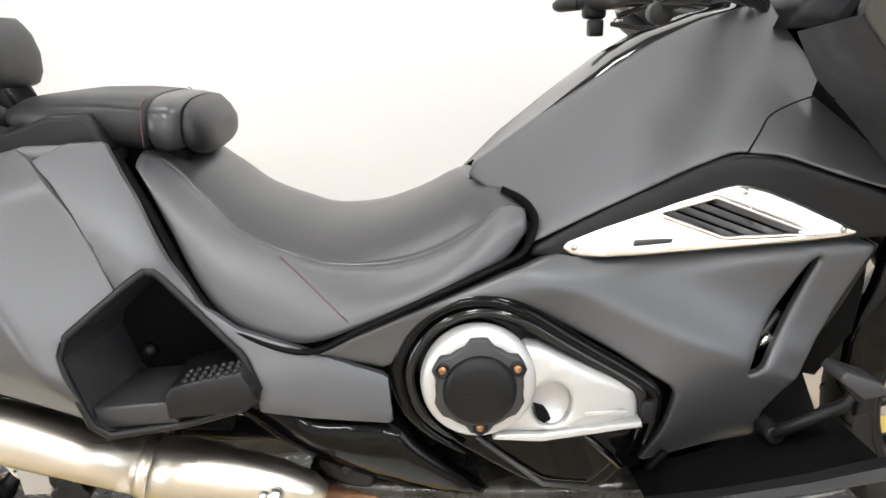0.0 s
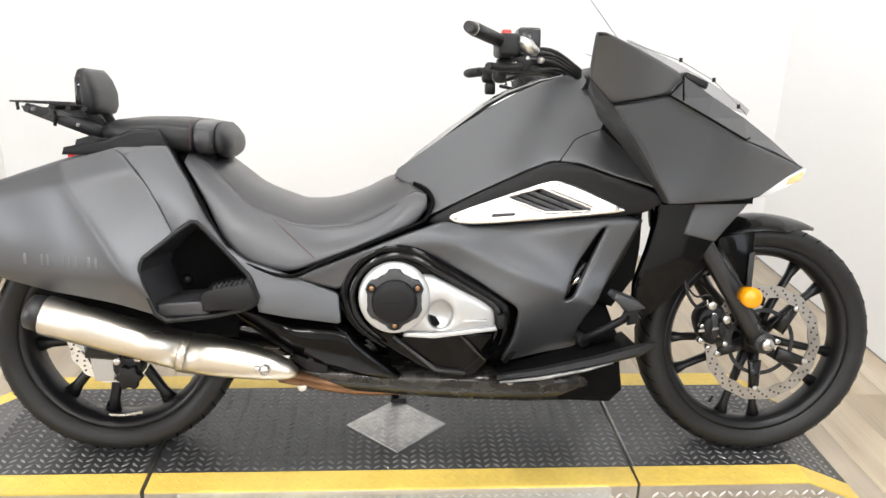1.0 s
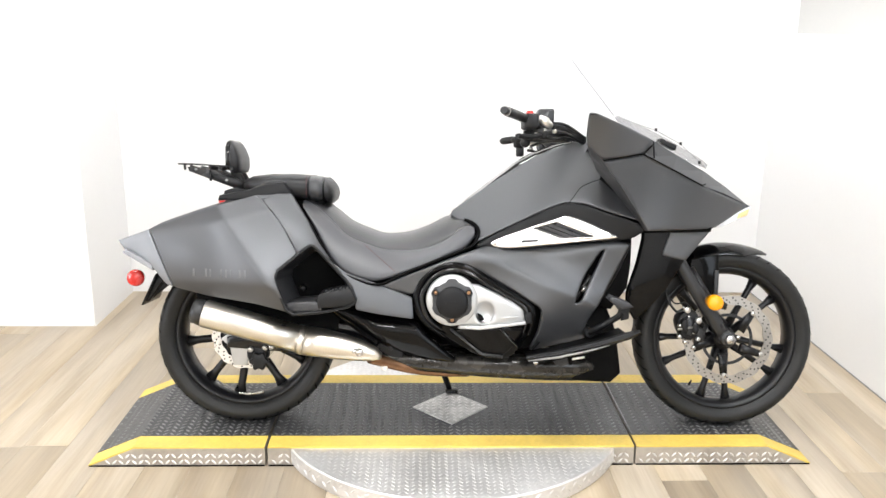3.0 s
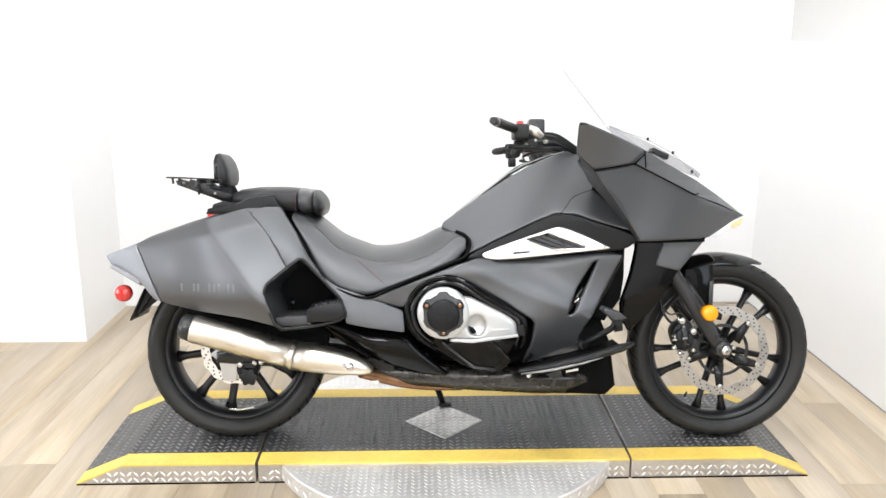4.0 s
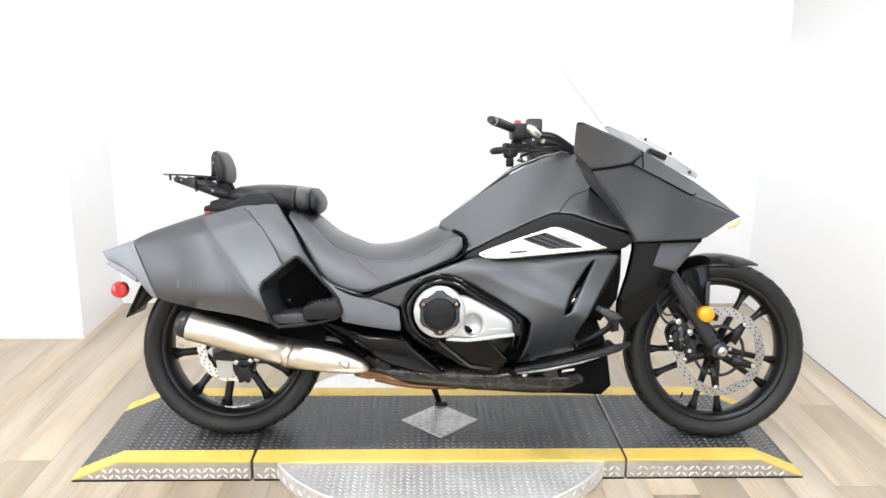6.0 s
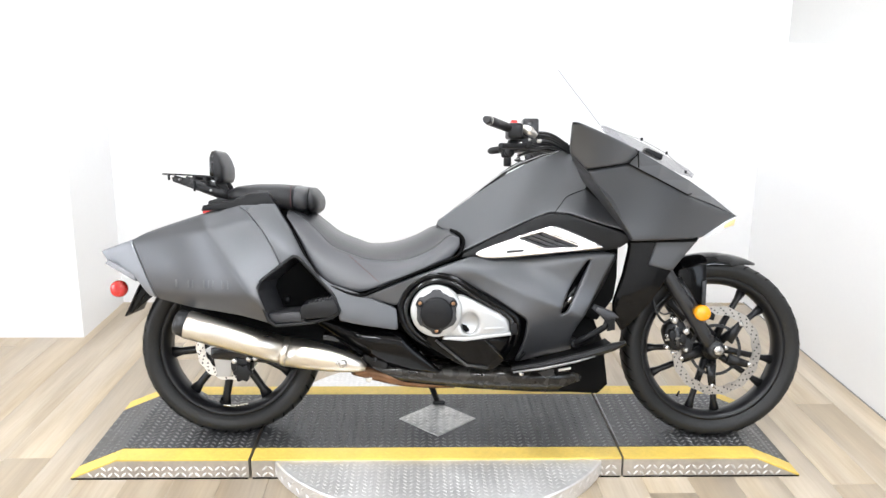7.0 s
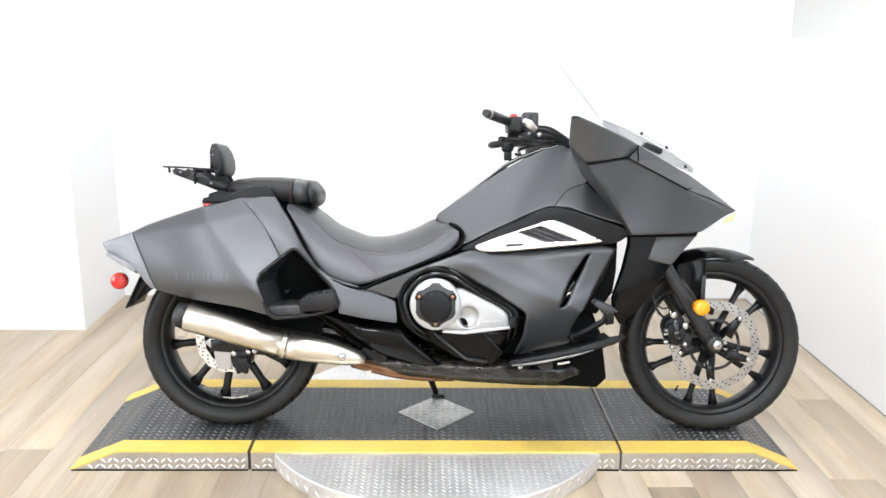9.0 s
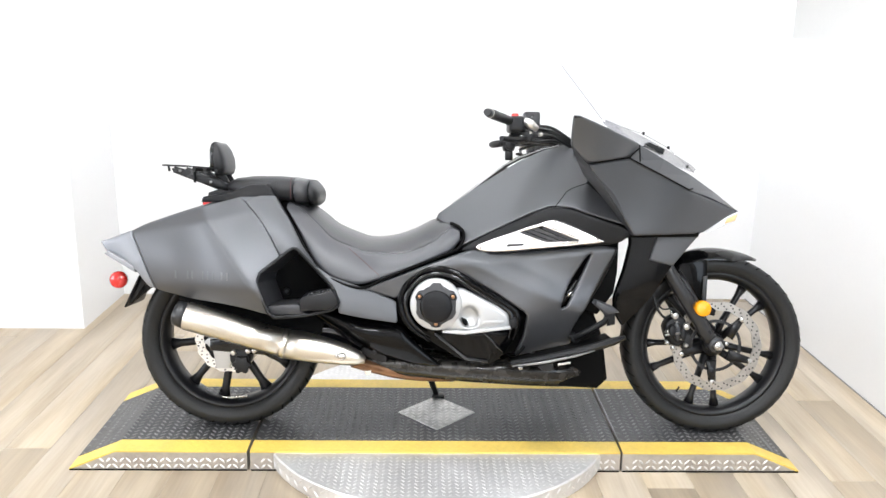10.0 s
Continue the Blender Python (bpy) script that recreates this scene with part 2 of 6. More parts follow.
def box_bm(lo, hi, bevel=0.0, seg=2):
    bm = bmesh.new()
    c = [(a + b) / 2 for a, b in zip(lo, hi)]
    s = [b - a for a, b in zip(lo, hi)]
    bmesh.ops.create_cube(bm, size=1, matrix=Matrix.Translation(c) @ Matrix.Diagonal((*s, 1)))
    if bevel:
        bmesh.ops.bevel(bm, geom=bm.edges[:], offset=bevel, segments=seg, affect="EDGES", profile=0.5)
        for f in bm.faces:
            f.smooth = True
    return bm


def smooth_path(pts, steps=6, closed=False):
    """Catmull-Rom through the points."""
    pts = [Vector(p) for p in pts]
    n, out = len(pts), []
    for i in range(n if closed else n - 1):
        a, b, c, d = (pts[(i + k) % n] if closed else pts[min(max(i + k, 0), n - 1)] for k in (-1, 0, 1, 2))
        for s in range(steps):
            t = s / steps
            out.append(0.5 * (2 * b + (c - a) * t + (2 * a - 5 * b + 4 * c - d) * t * t + (3 * b - a - 3 * c + d) * t ** 3))
    if not closed:
        out.append(pts[-1])
    return out


def loft(bm, rings, closed=True, cap=True, loop=False):
    rows = [[bm.verts.new(p) for p in ring] for ring in rings]
    n = len(rows[0])
    pairs = list(zip(rows, rows[1:])) + ([(rows[-1], rows[0])] if loop else [])
    for a, b in pairs:
        for i in range(n if closed else n - 1):
            j = (i + 1) % n
            f = bm.faces.new((a[i], a[j], b[j], b[i]))
            f.smooth = True
    if cap and closed and not loop:
        bm.faces.new(rows[0][::-1])
        bm.faces.new(rows[-1])
    return rows


def tube_bm(pts, radius, n=12, closed=False, flat=1.0, bm=None):
    """A tube along points; radius may be a list. flat squeezes it along y."""
    bm = bm or bmesh.new()
    pts = [Vector(p) for p in pts]
    rad = radius if isinstance(radius, (list, tuple)) else [radius] * len(pts)
    rings, side = [], None
    for i, p in enumerate(pts):
        a, b = (pts[i - 1], pts[(i + 1) % len(pts)]) if closed else (pts[max(i - 1, 0)], pts[min(i + 1, len(pts) - 1)])
        d = (b - a).normalized()
        ref = side if side is not None else (Vector((0, 1, 0)) if abs(d.y) < 0.9 else Vector((1, 0, 0)))
        u = (ref - d * ref.dot(d)).normalized()
        side = u
        v = d.cross(u)
        rings.append([p + rad[i] * (flat * math.cos(q) * u + math.sin(q) * v) for q in (2 * math.pi * k / n for k in range(n))])
    loft(bm, rings, True, True, closed)
    bmesh.ops.recalc_face_normals(bm, faces=bm.faces[:])
    return bm


def lathe_bm(profile, centre, n=64, axis="y", bm=None, closed=True):
    """Revolve (radius, along) pairs round the y axis through centre."""
    bm = bm or bmesh.new()
    c = Vector(centre)
    rings = []
    for k in range(n):
        q = 2 * math.pi * k / n
        rings.append([c + Vector((r * math.cos(q), a, r * math.sin(q))) for r, a in profile])
    loft(bm, rings, closed, False, True)
    bmesh.ops.remove_doubles(bm, verts=bm.verts[:], dist=1e-6)
    bmesh.ops.recalc_face_normals(bm, faces=bm.faces[:])
    return bm


def field(ctrl, ease=0.0):
    """A smooth surface y(x, z) through the control points (x, z, y)."""
    p = np.array([(a, b) for a, b, _ in ctrl], float)
    v = np.array([q for *_, q in ctrl], float)
    n = len(p)
    k = np.linalg.norm(p[:, None] - p[None], axis=-1) ** 3
    one = np.c_[np.ones(n), p]
    k = k + ease * np.eye(n)
    a = np.block([[k, one], [one.T, np.zeros((3, 3))]])
    w = np.linalg.lstsq(a, np.r_[v, 0, 0, 0], rcond=None)[0]

    def at(q):
        q = np.atleast_2d(q)
        d = np.linalg.norm(q[:, None] - p[None], axis=-1) ** 3
        return d @ w[:n] + w[n] + q @ w[n + 1:]
    return at


def surface(ctrl, folds=(), ease=0.0):
    """The control surface with creases; it still meets its controls."""
    def bent(q):
        out = np.zeros(len(q))
        for x1, z1, x2, z2, slope, soft in folds:
            dx, dz = x2 - x1, z2 - z1
            s = ((q[:, 0] - x1) * dz - (q[:, 1] - z1) * dx) / math.hypot(dx, dz)
            out += slope * (np.sqrt(s * s + soft * soft) - soft)
        return out
    base = field([(a, b, c - d) for (a, b, c), d in zip(ctrl, bent(np.array([(a, b) for a, b, _ in ctrl])))], ease)
    return lambda q: base(q) + bent(np.atleast_2d(np.array(q, float)))


def resample(loop, step):
    out = []
    for i, a in enumerate(loop):
        b = loop[(i + 1) % len(loop)]
        a, b = np.array(a, float), np.array(b, float)
        k = max(1, round(float(np.linalg.norm(b - a)) / step))
        out += [tuple(a + (b - a) * j / k) for j in range(k)]
    return out


def chaikin(loop, times=1, cut=0.25):
    for _ in range(times):
        nxt = []
        for i, a in enumerate(loop):
            b = loop[(i + 1) % len(loop)]
            nxt += [(a[0] * (1 - cut) + b[0] * cut, a[1] * (1 - cut) + b[1] * cut), (a[0] * cut + b[0] * (1 - cut), a[1] * cut + b[1] * (1 - cut))]
        loop = nxt
    return loop


def inside(q, loop):
    loop = np.array(loop)
    a, b = loop, np.roll(loop, -1, 0)
    x, y = q[:, :1], q[:, 1:]
    cross = (a[:, 1] > y) != (b[:, 1] > y)
    with np.errstate(divide="ignore", invalid="ignore"):
        xi = a[:, 0] + (y - a[:, 1]) * (b[:, 0] - a[:, 0]) / (b[:, 1] - a[:, 1])
    return ((cross & (x < xi)).sum(1) % 2) == 1


def gap_to(q, loop):
    loop = np.array(loop)
    a, b = loop, np.roll(loop, -1, 0)
    ab = b - a
    t = ((q[:, None] - a) * ab).sum(-1) / np.maximum((ab ** 2).sum(-1), 1e-12)
    near = a + np.clip(t, 0, 1)[..., None] * ab
    return np.linalg.norm(q[:, None] - near, axis=-1).min(1)


def skin_bm(outline, ctrl, thick=0.012, edge=0.007, grid=0.02, rounds=1, holes=(), folds=(), side=1, off=0.0, cut=0.2, ease=0.0):
    """A moulded panel: its outline in (x, z), its face on the surface of the control points, with rolled edges.
    folds: (x1, z1, x2, z2, slope, soft): creases along a line; side -1 mirrors it to the left flank."""
    from mathutils.geometry import delaunay_2d_cdt
    loops = [resample(chaikin(list(outline), rounds, cut) if rounds else list(outline), grid * 0.6)]
    loops += [resample(chaikin(list(h), 1, 0.15), grid * 0.5) for h in holes]
    pts, edges = [], []
    for loop in loops:
        base = len(pts)
        pts += loop
        edges += [(base + i, base + (i + 1) % len(loop)) for i in range(len(loop))]
    o = np.array(loops[0])
    lo, hi = o.min(0), o.max(0)
    gx, gz = np.meshgrid(np.arange(lo[0], hi[0], grid), np.arange(lo[1], hi[1], grid))
    g = np.c_[gx.ravel(), gz.ravel()]
    g[:, 0] += (np.round((g[:, 1] - lo[1]) / grid) % 2) * grid * 0.5
    extra = [g]
    for loop in loops:
        q = np.array(loop)
        tang = np.roll(q, -1, 0) - np.roll(q, 1, 0)
        nor = np.c_[tang[:, 1], -tang[:, 0]] / np.maximum(np.linalg.norm(tang, axis=1), 1e-9)[:, None]
        for k in (0.3, 1.0):
            extra += [q + nor * edge * k, q - nor * edge * k]

    def near_all(q):
        return np.min([gap_to(q, loop) for loop in loops], axis=0)
    keep = []
    for i, q in enumerate(extra):
        d = near_all(q)
        ok = inside(q, loops[0]) & (d > (edge * 1.3 if i == 0 else edge * 0.25))
        for h in loops[1:]:
            ok &= ~inside(q, h)
        keep.append(q[ok])
    keep = np.concatenate(keep)
    pts = [Vector(p) for p in pts] + [Vector(p) for p in keep]
    vo, _, fo, *_ = delaunay_2d_cdt(pts, edges, [], 1, 1e-6)
    v = np.array([tuple(p) for p in vo])
    cent = np.array([v[list(f)].mean(0) for f in fo])
    ok = inside(cent, loops[0])
    for h in loops[1:]:
        ok &= ~inside(cent, h)
    faces = [f for f, k in zip(fo, ok) if k]
    y_at = surface(ctrl, folds, ease)
    y = y_at(v) + off
    d = np.minimum(near_all(v), edge)
    y = y + edge * (1 - np.sqrt(np.maximum(0, 1 - ((edge - d) / edge) ** 2)))
    bm = bmesh.new()
    front = [bm.verts.new((p[0], side * q, p[1])) for p, q in zip(v, y)]
    back = [bm.verts.new((p[0], side * (q + thick), p[1])) for p, q in zip(v, y)]
    count = {}
    for f in faces:
        for a, b in zip(f, f[1:] + f[:1]):
            k = (min(a, b), max(a, b))
            count.setdefault(k, []).append((a, b))
        bm.faces.new([front[i] for i in f]).smooth = True
        bm.faces.new([back[i] for i in f][::-1]).smooth = True
    for k, es in count.items():
        if len(es) == 1:
            a, b = es[0]
            bm.faces.new((front[b], front[a], back[a], back[b]))
    loose = [q for q in bm.verts if not q.link_faces]
    bmesh.ops.delete(bm, geom=loose, context="VERTS")
    bmesh.ops.recalc_face_normals(bm, faces=bm.faces[:])
    return bm


def prism_bm(outline, y0, y1, bevel=0.0, rounds=0, seg=2):
    """An (x, z) outline pushed through from y0 to y1."""
    loop = chaikin(list(outline), rounds) if rounds else list(outline)
    bm = bmesh.new()
    a = [bm.verts.new((x, y0, z)) for x, z in loop]
    b = [bm.verts.new((x, y1, z)) for x, z in loop]
    bm.faces.new(a), bm.faces.new(b[::-1])
    for i in range(len(loop)):
        j = (i + 1) % len(loop)
        bm.faces.new((a[i], b[i], b[j], a[j]))
    bmesh.ops.recalc_face_normals(bm, faces=bm.faces[:])
    if bevel:
        es = [e for e in bm.edges if all(abs(q.co.y - e.verts[0].co.y) < 1e-6 for q in e.verts)]
        bmesh.ops.bevel(bm, geom=es, offset=bevel, segments=seg, affect="EDGES", profile=0.5)
        for f in bm.faces:
            f.smooth = True
    return bm


def cyl_bm(centre, radius, y0, y1, n=24, bevel=0.0015):
    cx, cz = centre
    return lathe_bm([(0, y0), (radius - bevel, y0), (radius, y0 + bevel * (1 if y1 > y0 else -1)), (radius, y1 - bevel * (1 if y1 > y0 else -1)), (radius - bevel, y1), (0, y1)], (cx, 0, cz), n, closed=False)


# ---- the room ----
def wall(name, lo, hi, label, mat="wall"):
    return tagged(part(name, box_bm(lo, hi), mat), label, "wall", "", "structure")


wall("wall_north", (-4.2, 1.58, FLOOR - 0.05), (2.2, 1.73, CEIL), "smooth white painted studio back wall")
wall("wall_column", (-4.2, 1.035, FLOOR - 0.05), (-1.655, 1.58, CEIL), "white painted boxed-in wall projection beside the bay")
wall("wall_east", (1.705, -0.6, FLOOR - 0.05), (1.86, 1.58, 1.315), "white painted lower side wall with a ledge at eye height")
# out-of-view wall pieces, grey only so the fairing mirrors something dark
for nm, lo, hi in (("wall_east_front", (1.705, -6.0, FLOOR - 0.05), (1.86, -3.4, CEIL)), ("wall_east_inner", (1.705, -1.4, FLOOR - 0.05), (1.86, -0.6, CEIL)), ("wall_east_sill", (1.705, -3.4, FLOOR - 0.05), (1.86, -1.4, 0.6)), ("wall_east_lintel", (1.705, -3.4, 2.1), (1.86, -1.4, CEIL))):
    wall(nm, lo, hi, "unseen plain grey side wall beside a window, dark for fairing reflections", "grey_wall")
# unseen window, added to house the fairing's bluish lamp
tagged(part("added_window", box_bm((1.80, -3.4, 0.6), (1.84, -1.4, 2.1)), "clear"), "frosted pale window pane", "window", "", "structure")
# the upper wall has a darker, beiger base colour than the wall below
wall("wall_east_upper", (1.80, -0.6, 1.315), (2.0, 1.58, CEIL), "upper side wall set back above the ledge, in a darker beige tone", "beige_wall")
wall("wall_east_return", (1.86, -0.75, FLOOR - 0.05), (2.0, -0.6, CEIL), "plain white painted wall return")
wall("wall_south", (-4.2, -6.15, FLOOR - 0.05), (2.2, -6.0, CEIL), "plain white painted wall")
for nm, lo, hi in (("wall_west", (-4.35, -6.0, FLOOR - 0.05), (-4.2, -3.2, CEIL)), ("wall_west_inner", (-4.35, -1.2, FLOOR - 0.05), (-4.2, 1.58, CEIL)), ("wall_west_sill", (-4.35, -3.2, FLOOR - 0.05), (-4.2, -1.2, 0.6)), ("wall_west_lintel", (-4.35, -3.2, 2.1), (-4.2, -1.2, CEIL))):
    wall(nm, lo, hi, "plain white painted wall beside a window")
tagged(part("window_1", box_bm((-4.33, -3.2, 0.6), (-4.29, -1.2, 2.1)), "clear"), "frosted pale window pane", "window", "", "structure")
tagged(part("ceiling", box_bm((-4.35, -6.15, CEIL), (2.2, 1.73, CEIL + 0.12)), "ceiling"), "plain white painted ceiling", "ceiling", "", "structure")
for lx, ly, sx, sy, _ in LAMPS:
    tagged(part("ceiling_light", box_bm((lx - sx / 2 - 0.03, ly - sy / 2 - 0.03, CEIL - 0.08), (lx + sx / 2 + 0.03, ly + sy / 2 + 0.03, CEIL), 0.01), "lampglow"), "white rectangular ceiling light panel", "ceiling light", "ceiling lights")
tagged(part("trim", box_bm((1.700, -0.6, FLOOR), (1.705, 1.58, FLOOR + 0.003)), "grey_wall"), "thin grey joint between floor and wall", "trim", "", "structure")
floor = tagged(part("floor", box_bm((-4.2, -6.0, FLOOR - 0.06), (1.72, 1.6, FLOOR - 0.004)), "dark"), "pale oak vinyl plank floor", "floor", "", "structure")

# ---- the lift: a round turntable with a tread-plate deck across it ----
def lug_bm(spots, z_of, size=(0.024, 0.0075, 0.0022)):
    """Raised lozenges in one mesh: spots are (x, y, turn)."""
    verts, faces = [], []
    lx, ly, h = size[0] / 2, size[1] / 2, size[2]
    shape = [(-lx, 0, 0), (-lx * 0.3, -ly, 0), (lx * 0.3, -ly, 0), (lx, 0, 0), (lx * 0.3, ly, 0), (-lx * 0.3, ly, 0), (-lx * 0.45, 0, h), (lx * 0.45, 0, h)]
    quads = [(0, 1, 6), (1, 2, 7, 6), (2, 3, 7), (3, 4, 7), (4, 5, 6, 7), (5, 0, 6)]
    for x, y, q in spots:
        c, s, k = math.cos(q), math.sin(q), len(verts)
        verts += [z_of(x + a * c - b * s, y + a * s + b * c, d) for a, b, d in shape]
        faces += [tuple(k + i for i in f) for f in quads]
    me = bpy.data.meshes.new("tread")
    me.from_pydata(verts, [], faces)
    for p in me.polygons:
        p.use_smooth = False
    return me


def tread_part(name, me, mat, parent, label):
    me.materials.append(M[mat])
    ob = new(name, me)
    ob.parent = parent
    return tagged(ob, label, "", "", "stuff")


def lug_spots(x0, x1, y0, y1, pitch, keep):
    out, row = [], 0
    y = y0
    while y < y1:
        x = x0 + (pitch if row % 2 else 0)
        k = 0
        while x < x1:
            if keep(x, y):
                out.append((x, y, radians(45 if (k + row) % 2 else -45)))
            x += pitch
            k += 1
        y += pitch
        row += 1
    return out


def lift():
    root = new("motorcycle_lift")
    root.matrix_world = pose(0, 0, 0)
    tagged(root, "black tread-plate lift deck with yellow edges on a round aluminium turntable", "lift")
    R = 0.604
    # turntable disc with its rolled rim
    prof = [(0, -0.005), (R - 0.004, -0.005), (R, -0.009), (R, FLOOR + 0.012), (R - 0.006, FLOOR + 0.004), (R - 0.006, FLOOR), (0, FLOOR)]
    bm = bmesh.new()
    rings = [[(r * math.cos(q), r * math.sin(q), z) for r, z in prof] for q in (2 * math.pi * k / 128 for k in range(128))]
    loft(bm, rings, False, False, True)
    bmesh.ops.remove_doubles(bm, verts=bm.verts[:], dist=1e-6)
    bmesh.ops.recalc_face_normals(bm, faces=bm.faces[:])
    disc = part("turntable", bm, "alu", root, "bright round aluminium tread-plate turntable", False)
    keep = lambda x, y: x * x + y * y < (R - 0.015) ** 2 and (y < -0.305 or y > 0.315)
    tread_part("turntable_tread", lug_bm(lug_spots(-0.6, 0.6, -0.6, 0.6, 0.0205, keep), lambda x, y, d: (x, y, -0.005 + d * 0.6), (0.0195, 0.006, 0.0022)), "alu_lug", disc, "raised aluminium lugs")
    rim_spots = [(k * 0.024, -0.036 + 0.016 * (k % 2) - 0.004, radians(40 if k % 2 else -40)) for k in range(int(2 * math.pi * R / 0.024))]
    tread_part("rim_tread", lug_bm(rim_spots, lambda s, v, d: ((R + d) * math.cos(s / R), (R + d) * math.sin(s / R), v)), "alu_lug", disc, "raised aluminium lugs on the rim")
    # deck: three sections with gaps between; ends ramp to the floor
    Y0, Y1, XE, XT, S = -0.288, 0.292, 1.04, 1.19, 0.076
    seams = [(-XT, -0.6165), (-0.607, 0.597), (0.6035, XT)]
    top = lambda x: 0.0 if abs(x) <= XE else (FLOOR + 0.003) * (abs(x) - XE) / (XT - XE)

    def slab(x0, x1, y0, y1, lift_by, bottom=None):
        xs = sorted({x0, x1, *[x for x in (-XE, XE) if x0 < x < x1]})
        bm = bmesh.new()
        rows = []
        for x in xs:
            z = top(x) + lift_by
            zb = FLOOR if bottom is None else z - bottom
            rows.append([(x, y0, min(zb, z - 0.001)), (x, y0, z), (x, y1, z), (x, y1, min(zb, z - 0.001))])
        loft(bm, rows, True, True)
        for f in bm.faces:
            f.smooth = False
        bmesh.ops.recalc_face_normals(bm, faces=bm.faces[:])
        return bm
    names = ("rear_ramp_section", "deck_section", "front_ramp_section")
    for (x0, x1), nm in zip(seams, names):
        sec = part(nm, slab(x0, x1, Y0, Y1, 0.0), "flank", root, "bare aluminium deck section with vertical tread-plate flank")
        part("deck_plate", slab(x0 + 0.001, x1 - 0.001, Y0 + S, Y1 - S, 0.004, 0.003), "deck", sec, "black painted tread plate")
        for a, b in ((Y0 - 0.001, Y0 + S - 0.001), (Y1 - S + 0.001, Y1 + 0.001)):
            part("edge_stripe", slab(x0 + 0.0005, x1 - 0.0005, a, b, 0.0035, 0.006), "yellow", sec, "worn yellow painted safety stripe")
        if x0 > 0:
            part("worn_lip", box_bm((x0 + 0.0005, Y0 + S + 0.004, 0.0035), (x0 + 0.0065, Y1 - S - 0.004, 0.0055), 0.0006), "worn", sec, "rubbed bare lip along the deck joint")
        part("floor_seal", box_bm((x0 + 0.002, Y0 - 0.003, FLOOR), (x1 - 0.002, Y0 + 0.002, FLOOR + 0.004)), "dark", sec, "thin black rubber seal at the floor")
        diamond = lambda x, y: abs(x) + abs(y) < 0.150
        keep = lambda x, y: x0 + 0.012 < x < x1 - 0.012 and not diamond(x, y)
        tread_part("deck_tread", lug_bm(lug_spots(x0 + 0.015, x1, Y0 + S + 0.012, Y1 - S - 0.008, 0.0235, keep), lambda x, y, d: (x, y, top(x) + 0.004 + d)), "tread", sec, "worn black lugs")
        stripe = lug_spots(x0 + 0.02, x1 - 0.01, Y0 + 0.012, Y0 + S - 0.008, 0.026, lambda x, y: True) + lug_spots(x0 + 0.02, x1 - 0.01, Y1 - S + 0.012, Y1 - 0.008, 0.026, lambda x, y: True)
        tread_part("stripe_tread", lug_bm(stripe, lambda x, y, d: (x, y, top(x) + 0.0035 + d * 0.35)), "yellow", sec, "yellow painted lugs")
        flank = [(x, z, q) for x, z, q in lug_spots(x0 + 0.02, x1 - 0.01, FLOOR + 0.014, -0.008, 0.0215, lambda x, z: z < top(x) - 0.012)]
        tread_part("flank_tread", lug_bm(flank, lambda x, z, d: (x, Y0 - d * 0.8, z)), "alu_lug", sec, "raised aluminium lugs on the flank")
        if nm == "deck_section":
            bm = bmesh.new()
            a = 0.1375
            lo = [bm.verts.new((x, y, 0.0042)) for x, y in ((a, 0), (0, a), (-a, 0), (0, -a))]
            hi = [bm.verts.new((x * 0.985, y * 0.985, 0.0075)) for x, y in ((a, 0), (0, a), (-a, 0), (0, -a))]
            bm.faces.new(hi)
            for i in range(4):
                bm.faces.new((lo[i], lo[(i + 1) % 4], hi[(i + 1) % 4], hi[i]))
            bmesh.ops.recalc_face_normals(bm, faces=bm.faces[:])
            dia = part("diamond_plate", bm, "diamond", sec, "bare aluminium diamond-shaped inlay plate")
            tread_part("diamond_tread", lug_bm(lug_spots(-0.13, 0.13, -0.13, 0.13, 0.0235, lambda x, y: abs(x) + abs(y) < 0.122), lambda x, y, d: (x, y, 0.0075 + d * 0.7)), "alu_lug", dia, "scuffed aluminium lugs")
    return root


lift()


# ---- the motorcycle, leaning on its side stand ----
bike = new("motorcycle")
bike.matrix_world = pose(0, -0.10, 0.006, -10, 0, 0)
tagged(bike, "low matte graphite motorcycle leaning on its side stand", "motorcycle")
BOTH = ((1, "right"), (-1, "left"))


def panel(name, outline, ctrl, mat, label, parent=bike, both=True, **kw):
    obs = []
    for side, _ in BOTH if both else BOTH[:1]:
        obs.append(part(name, skin_bm(outline, ctrl, side=side, **kw), mat, parent, label))
    return obs


